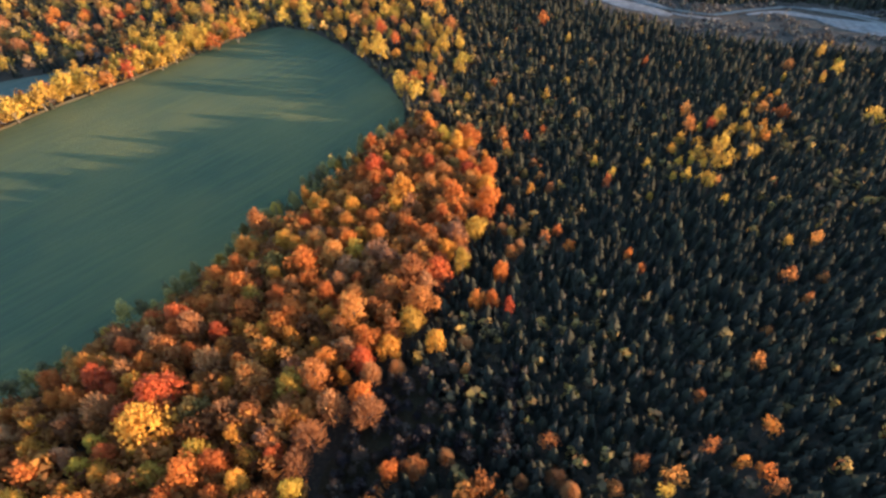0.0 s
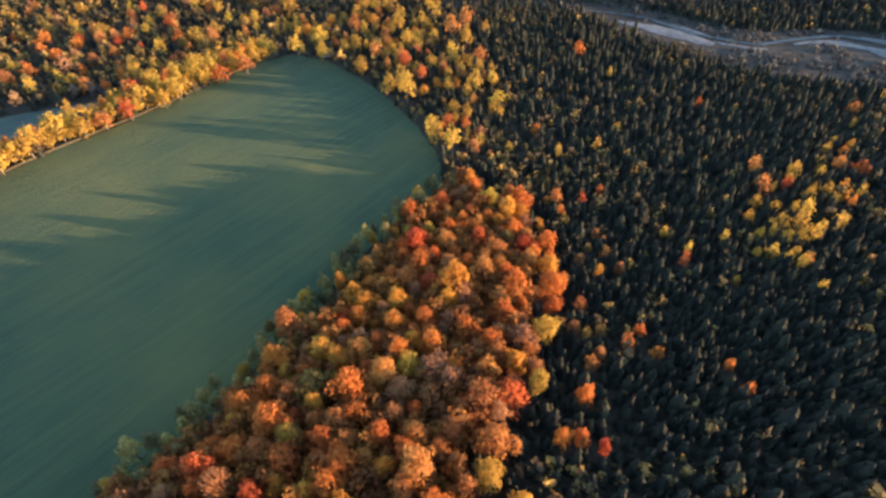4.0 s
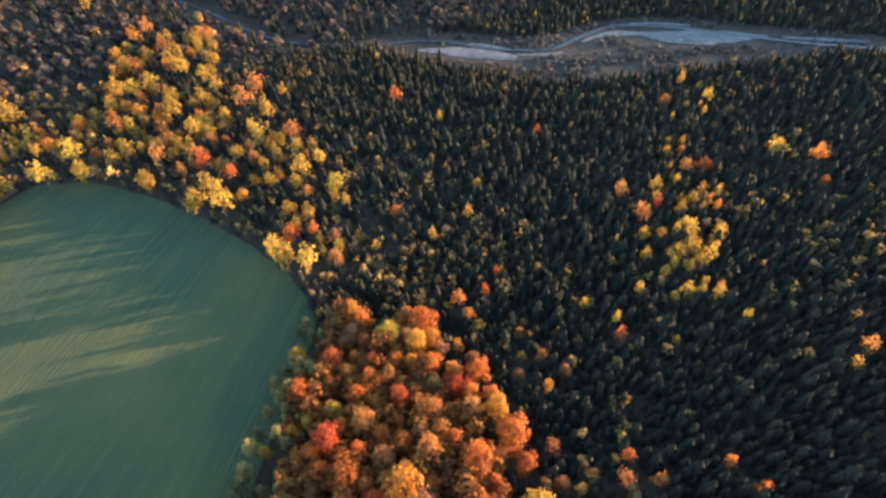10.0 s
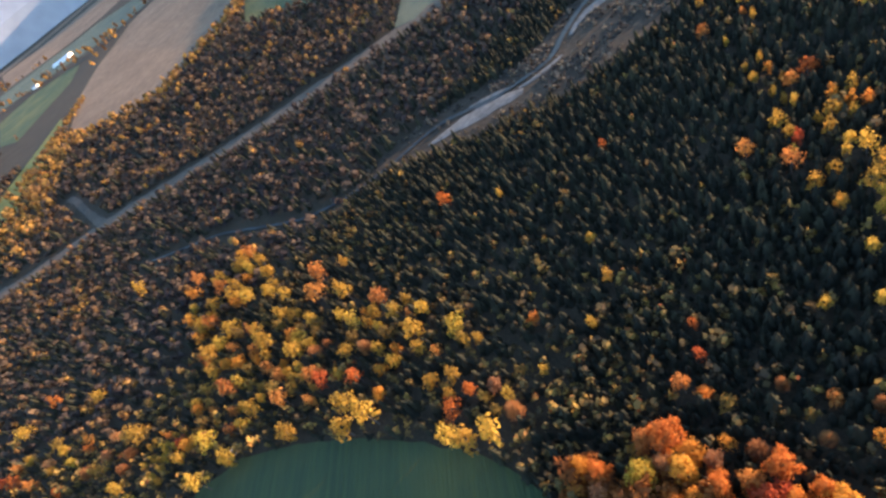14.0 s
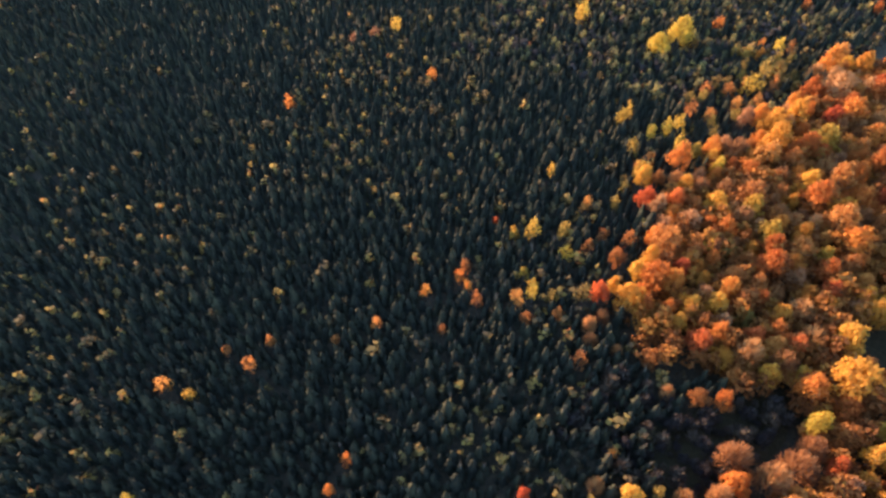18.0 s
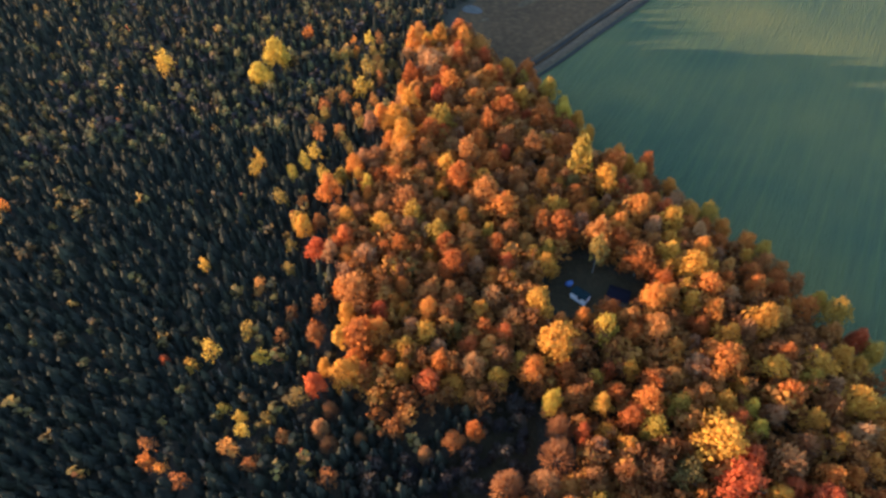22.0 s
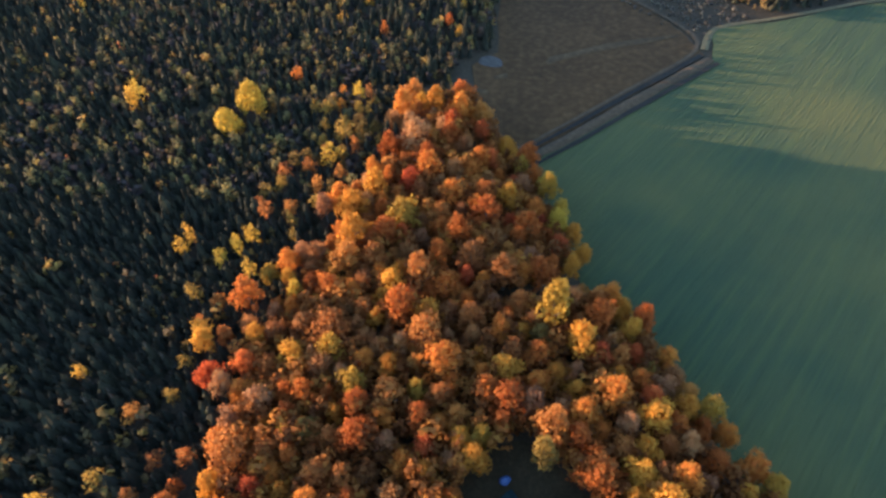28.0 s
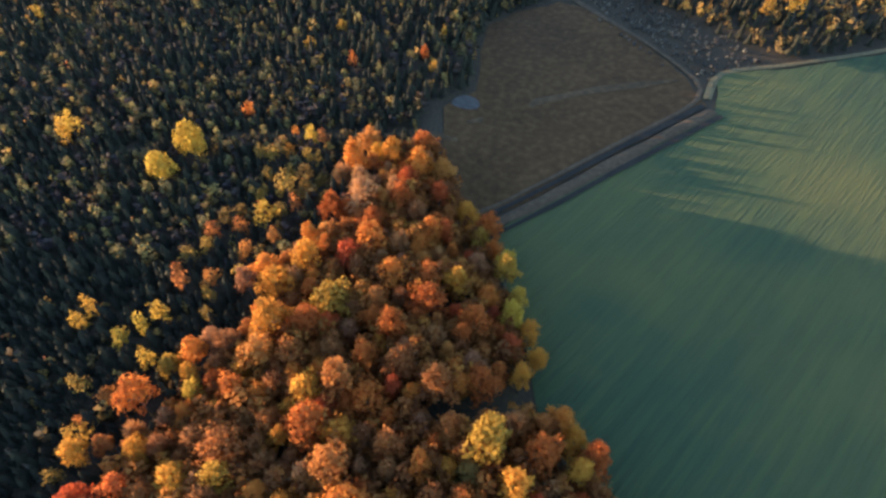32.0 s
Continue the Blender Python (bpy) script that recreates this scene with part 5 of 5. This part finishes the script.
wood("river_scrub", flat, nr.uniform(0.6, 2.0, len(flat)), nr.uniform(0, 1, len(flat)), nr.integers(0, 2, len(flat)), SHRUB, TWIGS,
     "low grey-brown bushes on the river flats", "bushes")
waste = grid_places(nr, -140, -60, -262, -172, 2.2)
waste = waste[inside(OPEN_LAND[-1 - len(FAR)], waste[:, 0], waste[:, 1]) & (nr.uniform(0, 1, len(waste)) < 0.75) & ~near_line([(-66, -252), (-76, -238), (-100, -208), (-113, -185), (-119, -172)], waste, 3)]
wood("rough_scrub", waste, nr.uniform(0.3, 1.1, len(waste)), nr.uniform(0, 1, len(waste)), nr.integers(0, 2, len(waste)), SHRUB, TWIGS,
     "rough dark scrub beside the farm track", "bushes")
far_line = [((-158, 1109), (-114, 1131), (-58, 1215), (-11, 1292), (42, 1382)), ((785, 1100), (645, 905), (510, 735)), ((850, 1120), (741, 870), (640, 700)), ((420, 880), (478, 882), (530, 900), (608, 940)), ((-529, 1225), (-487, 1342), (-427, 1506)), ((-423, 961), (-369, 1059), (-292, 1193))]
hp = np.concatenate([np.array([(a[0] + f * (b[0] - a[0]), a[1] + f * (b[1] - a[1])) for a, b in zip(l, l[1:]) for f in np.linspace(0, 1, int(math.dist(a, b) / 3))]) for l in far_line])
hp = hp + nr.normal(0, 5, hp.shape)
wood("far_hedges", hp, nr.uniform(0.9, 1.6, len(hp)), nr.uniform(0.45, 0.7, len(hp)), nr.integers(0, 3, len(hp)), BLOB, MIXED_LEAVES, "yellow hedges between the far fields", "hedge")


# ---- buildings ----
def part(name, bm, material, parent, label=""):
    me = bpy.data.meshes.new(name)
    bm.to_mesh(me)
    bm.free()
    me.materials.append(material)
    ob = new(name, me)
    ob.parent = parent
    return tagged(ob, label)


def box(bm, x0, x1, y0, y1, z0, z1, bevel=0.0):
    vs = [bm.verts.new(p) for p in ((x0, y0, z0), (x1, y0, z0), (x1, y1, z0), (x0, y1, z0), (x0, y0, z1), (x1, y0, z1), (x1, y1, z1), (x0, y1, z1))]
    for f in ((3, 2, 1, 0), (4, 5, 6, 7), (0, 1, 5, 4), (1, 2, 6, 5), (2, 3, 7, 6), (3, 0, 4, 7)):
        bm.faces.new([vs[i] for i in f])
    if bevel:
        bmesh.ops.bevel(bm, geom=bm.edges[:], offset=bevel, segments=2, affect="EDGES")
    return bm


def gabled(bm, length, width, eave, ridge, over, thick):
    """Two roof slopes with thickness, meeting at the ridge."""
    for side in (-1, 1):
        y1, z1 = side * (width / 2 + over), eave - over * (ridge - eave) / (width / 2)
        lo, hi = -length / 2 - over, length / 2 + over
        vs = [bm.verts.new(p) for p in ((lo, 0, ridge), (hi, 0, ridge), (hi, y1, z1), (lo, y1, z1), (lo, 0, ridge + thick), (hi, 0, ridge + thick), (hi, y1, z1 + thick), (lo, y1, z1 + thick))]
        for f in ((0, 1, 2, 3), (7, 6, 5, 4), (0, 4, 5, 1), (1, 5, 6, 2), (2, 6, 7, 3), (3, 7, 4, 0)):
            bm.faces.new([vs[i] for i in f])
    bmesh.ops.recalc_face_normals(bm, faces=bm.faces[:])
    return bm


def gable_walls(bm, length, width, eave, ridge):
    prof = [(-width / 2, -0.5), (width / 2, -0.5), (width / 2, eave), (0, ridge - 0.02), (-width / 2, eave)]
    a = [bm.verts.new((-length / 2, y, z)) for y, z in prof]
    b = [bm.verts.new((length / 2, y, z)) for y, z in prof]
    bm.faces.new(a[::-1])
    bm.faces.new(b)
    for i in range(5):
        j = (i + 1) % 5
        bm.faces.new((a[i], a[j], b[j], b[i]))
    bmesh.ops.recalc_face_normals(bm, faces=bm.faces[:])
    return bm


def building(name, x, y, turn, length, width, eave, ridge, wall, roof, label, category, doors, windows):
    """A small gabled building; doors and windows sit on its long sides at the given places."""
    ob = new(name)
    ob.matrix_basis = pose(x, y, float(height(x, y)) + 0.1, 0, 0, turn)
    tagged(ob, label, category)
    part("wall", gable_walls(bmesh.new(), length, width, eave, ridge), wall, ob)
    part("roof", gabled(bmesh.new(), length, width, eave, ridge, 0.14 if length < 6 else 0.4, 0.1), roof, ob)
    for side, at in doors:
        s = side * width / 2
        part("door", box(bmesh.new(), at - 0.45, at + 0.45, min(s, s + side * 0.06), max(s, s + side * 0.06), 0.0, min(2.0, eave - 0.15), 0.015), TIMBER, ob, "plain timber door")
    for side, at in windows:
        s = side * width / 2
        w = part("window", box(bmesh.new(), at - 0.5, at + 0.5, min(s, s + side * 0.05), max(s, s + side * 0.05), 0.95, min(1.9, eave - 0.2), 0.01), TIMBER, ob)
        part("pane", box(bmesh.new(), at - 0.42, at + 0.42, min(s + side * 0.03, s + side * 0.07), max(s + side * 0.03, s + side * 0.07), 1.03, min(1.82, eave - 0.28)), GLASS, w)
    return ob


building("cabin", -44.9, 3.5, 132, 4.3, 2.6, 2.0, 2.6, WHITE_PAINT, TEAL_ROOF, "small white cabin with a dark teal roof in the clearing", "cabin", [(1, -1.2)], [(-1, 0.4), (1, 0.8)])
building("shed", -54.2, 4.9, 150, 5.2, 4.2, 1.9, 2.7, TIMBER, DARK_ROOF, "low dark shed with a blue-black roof in the clearing", "shed", [(-1, 0.5)], [])
building("house", 365, 552, 40, 9.0, 6.5, 3.2, 5.4, WHITE_PAINT, GREY_ROOF, "white farmhouse at the edge of a meadow", "house", [(-1, -2.0)], [(-1, 0.5), (-1, 2.6), (1, -2.0), (1, 1.5)])
building("barn", 137, 2284, -55, 95, 20, 7, 11, WHITE_PAINT, paint("white_sheet_roof", (0.6, 0.62, 0.64), 0.4), "long white farm barn far across the valley", "barn", [(-1, 0.0)], [(-1, -30), (-1, 30)])
building("farmhouse", 19, 2180, -55, 26, 15, 5, 9, WHITE_PAINT, GREY_ROOF, "distant white farmhouse across the valley", "house", [(-1, 0.0)], [(-1, -8), (-1, 8)])

for x, y, turn, size in ((-447, 2354, 30, 1.0), (-502, 2396, -20, 1.3), (-598, 2457, 70, 1.1), (-235, 2216, 10, 0.9), (-471, 2675, -40, 1.2), (-262, 2240, 95, 0.7)):
    building("farmhouse", x, y, turn, 24 * size, 13 * size, 6, 10, WHITE_PAINT, GREY_ROOF, "distant white farmhouse among the far fields", "house", [(-1, 0.0)], [(-1, -7), (-1, 7)])

# a heap under a blue sheet beside the cabin
tarp = bmesh.new()
bmesh.ops.create_icosphere(tarp, subdivisions=3, radius=1.0)
for v in tarp.verts:
    n = noise.noise(v.co * 1.7) * 0.18 + noise.noise(v.co * 5.0) * 0.05
    v.co = Vector((v.co.x * 1.25, v.co.y * 0.85, max(-0.15, v.co.z * 0.9))) * (1 + n)
me = bpy.data.meshes.new("covered_heap")
tarp.to_mesh(me)
tarp.free()
me.materials.append(BLUE_TARP)
heap = tagged(new("covered_heap", me), "rumpled blue tarpaulin over a heap beside the cabin", "tarpaulin")
heap.matrix_basis = pose(-43.2, -1.2, float(height(-43.2, -1.2)) + 0.2, 0, 0, 25)

# the white caravan at the tip of the field
van = new("caravan")
van.matrix_basis = pose(-75.5, 301.5, float(height(-75.5, 301.5)) + 0.3, 0, 0, 12)
tagged(van, "small white caravan parked at the edge of the field", "caravan")
part("body", box(bmesh.new(), -2.4, 2.4, -1.05, 1.05, 0.45, 2.4, 0.22), OFF_WHITE, van)
for sx in (-1, 1):
    wheel = bmesh.new()
    bmesh.ops.create_cone(wheel, cap_ends=True, segments=16, radius1=0.33, radius2=0.33, depth=0.2, matrix=pose(0.2, sx * 0.98, 0.33, 90, 0, 0))
    part("wheel", wheel, RUBBER, van)
    part("window", box(bmesh.new(), -1.2, 1.0, min(sx * 1.04, sx * 1.07), max(sx * 1.04, sx * 1.07), 1.3, 1.95), GLASS, van, "dark side window")
part("drawbar", box(bmesh.new(), 2.3, 3.4, -0.06, 0.06, 0.42, 0.52), TIMBER, van)
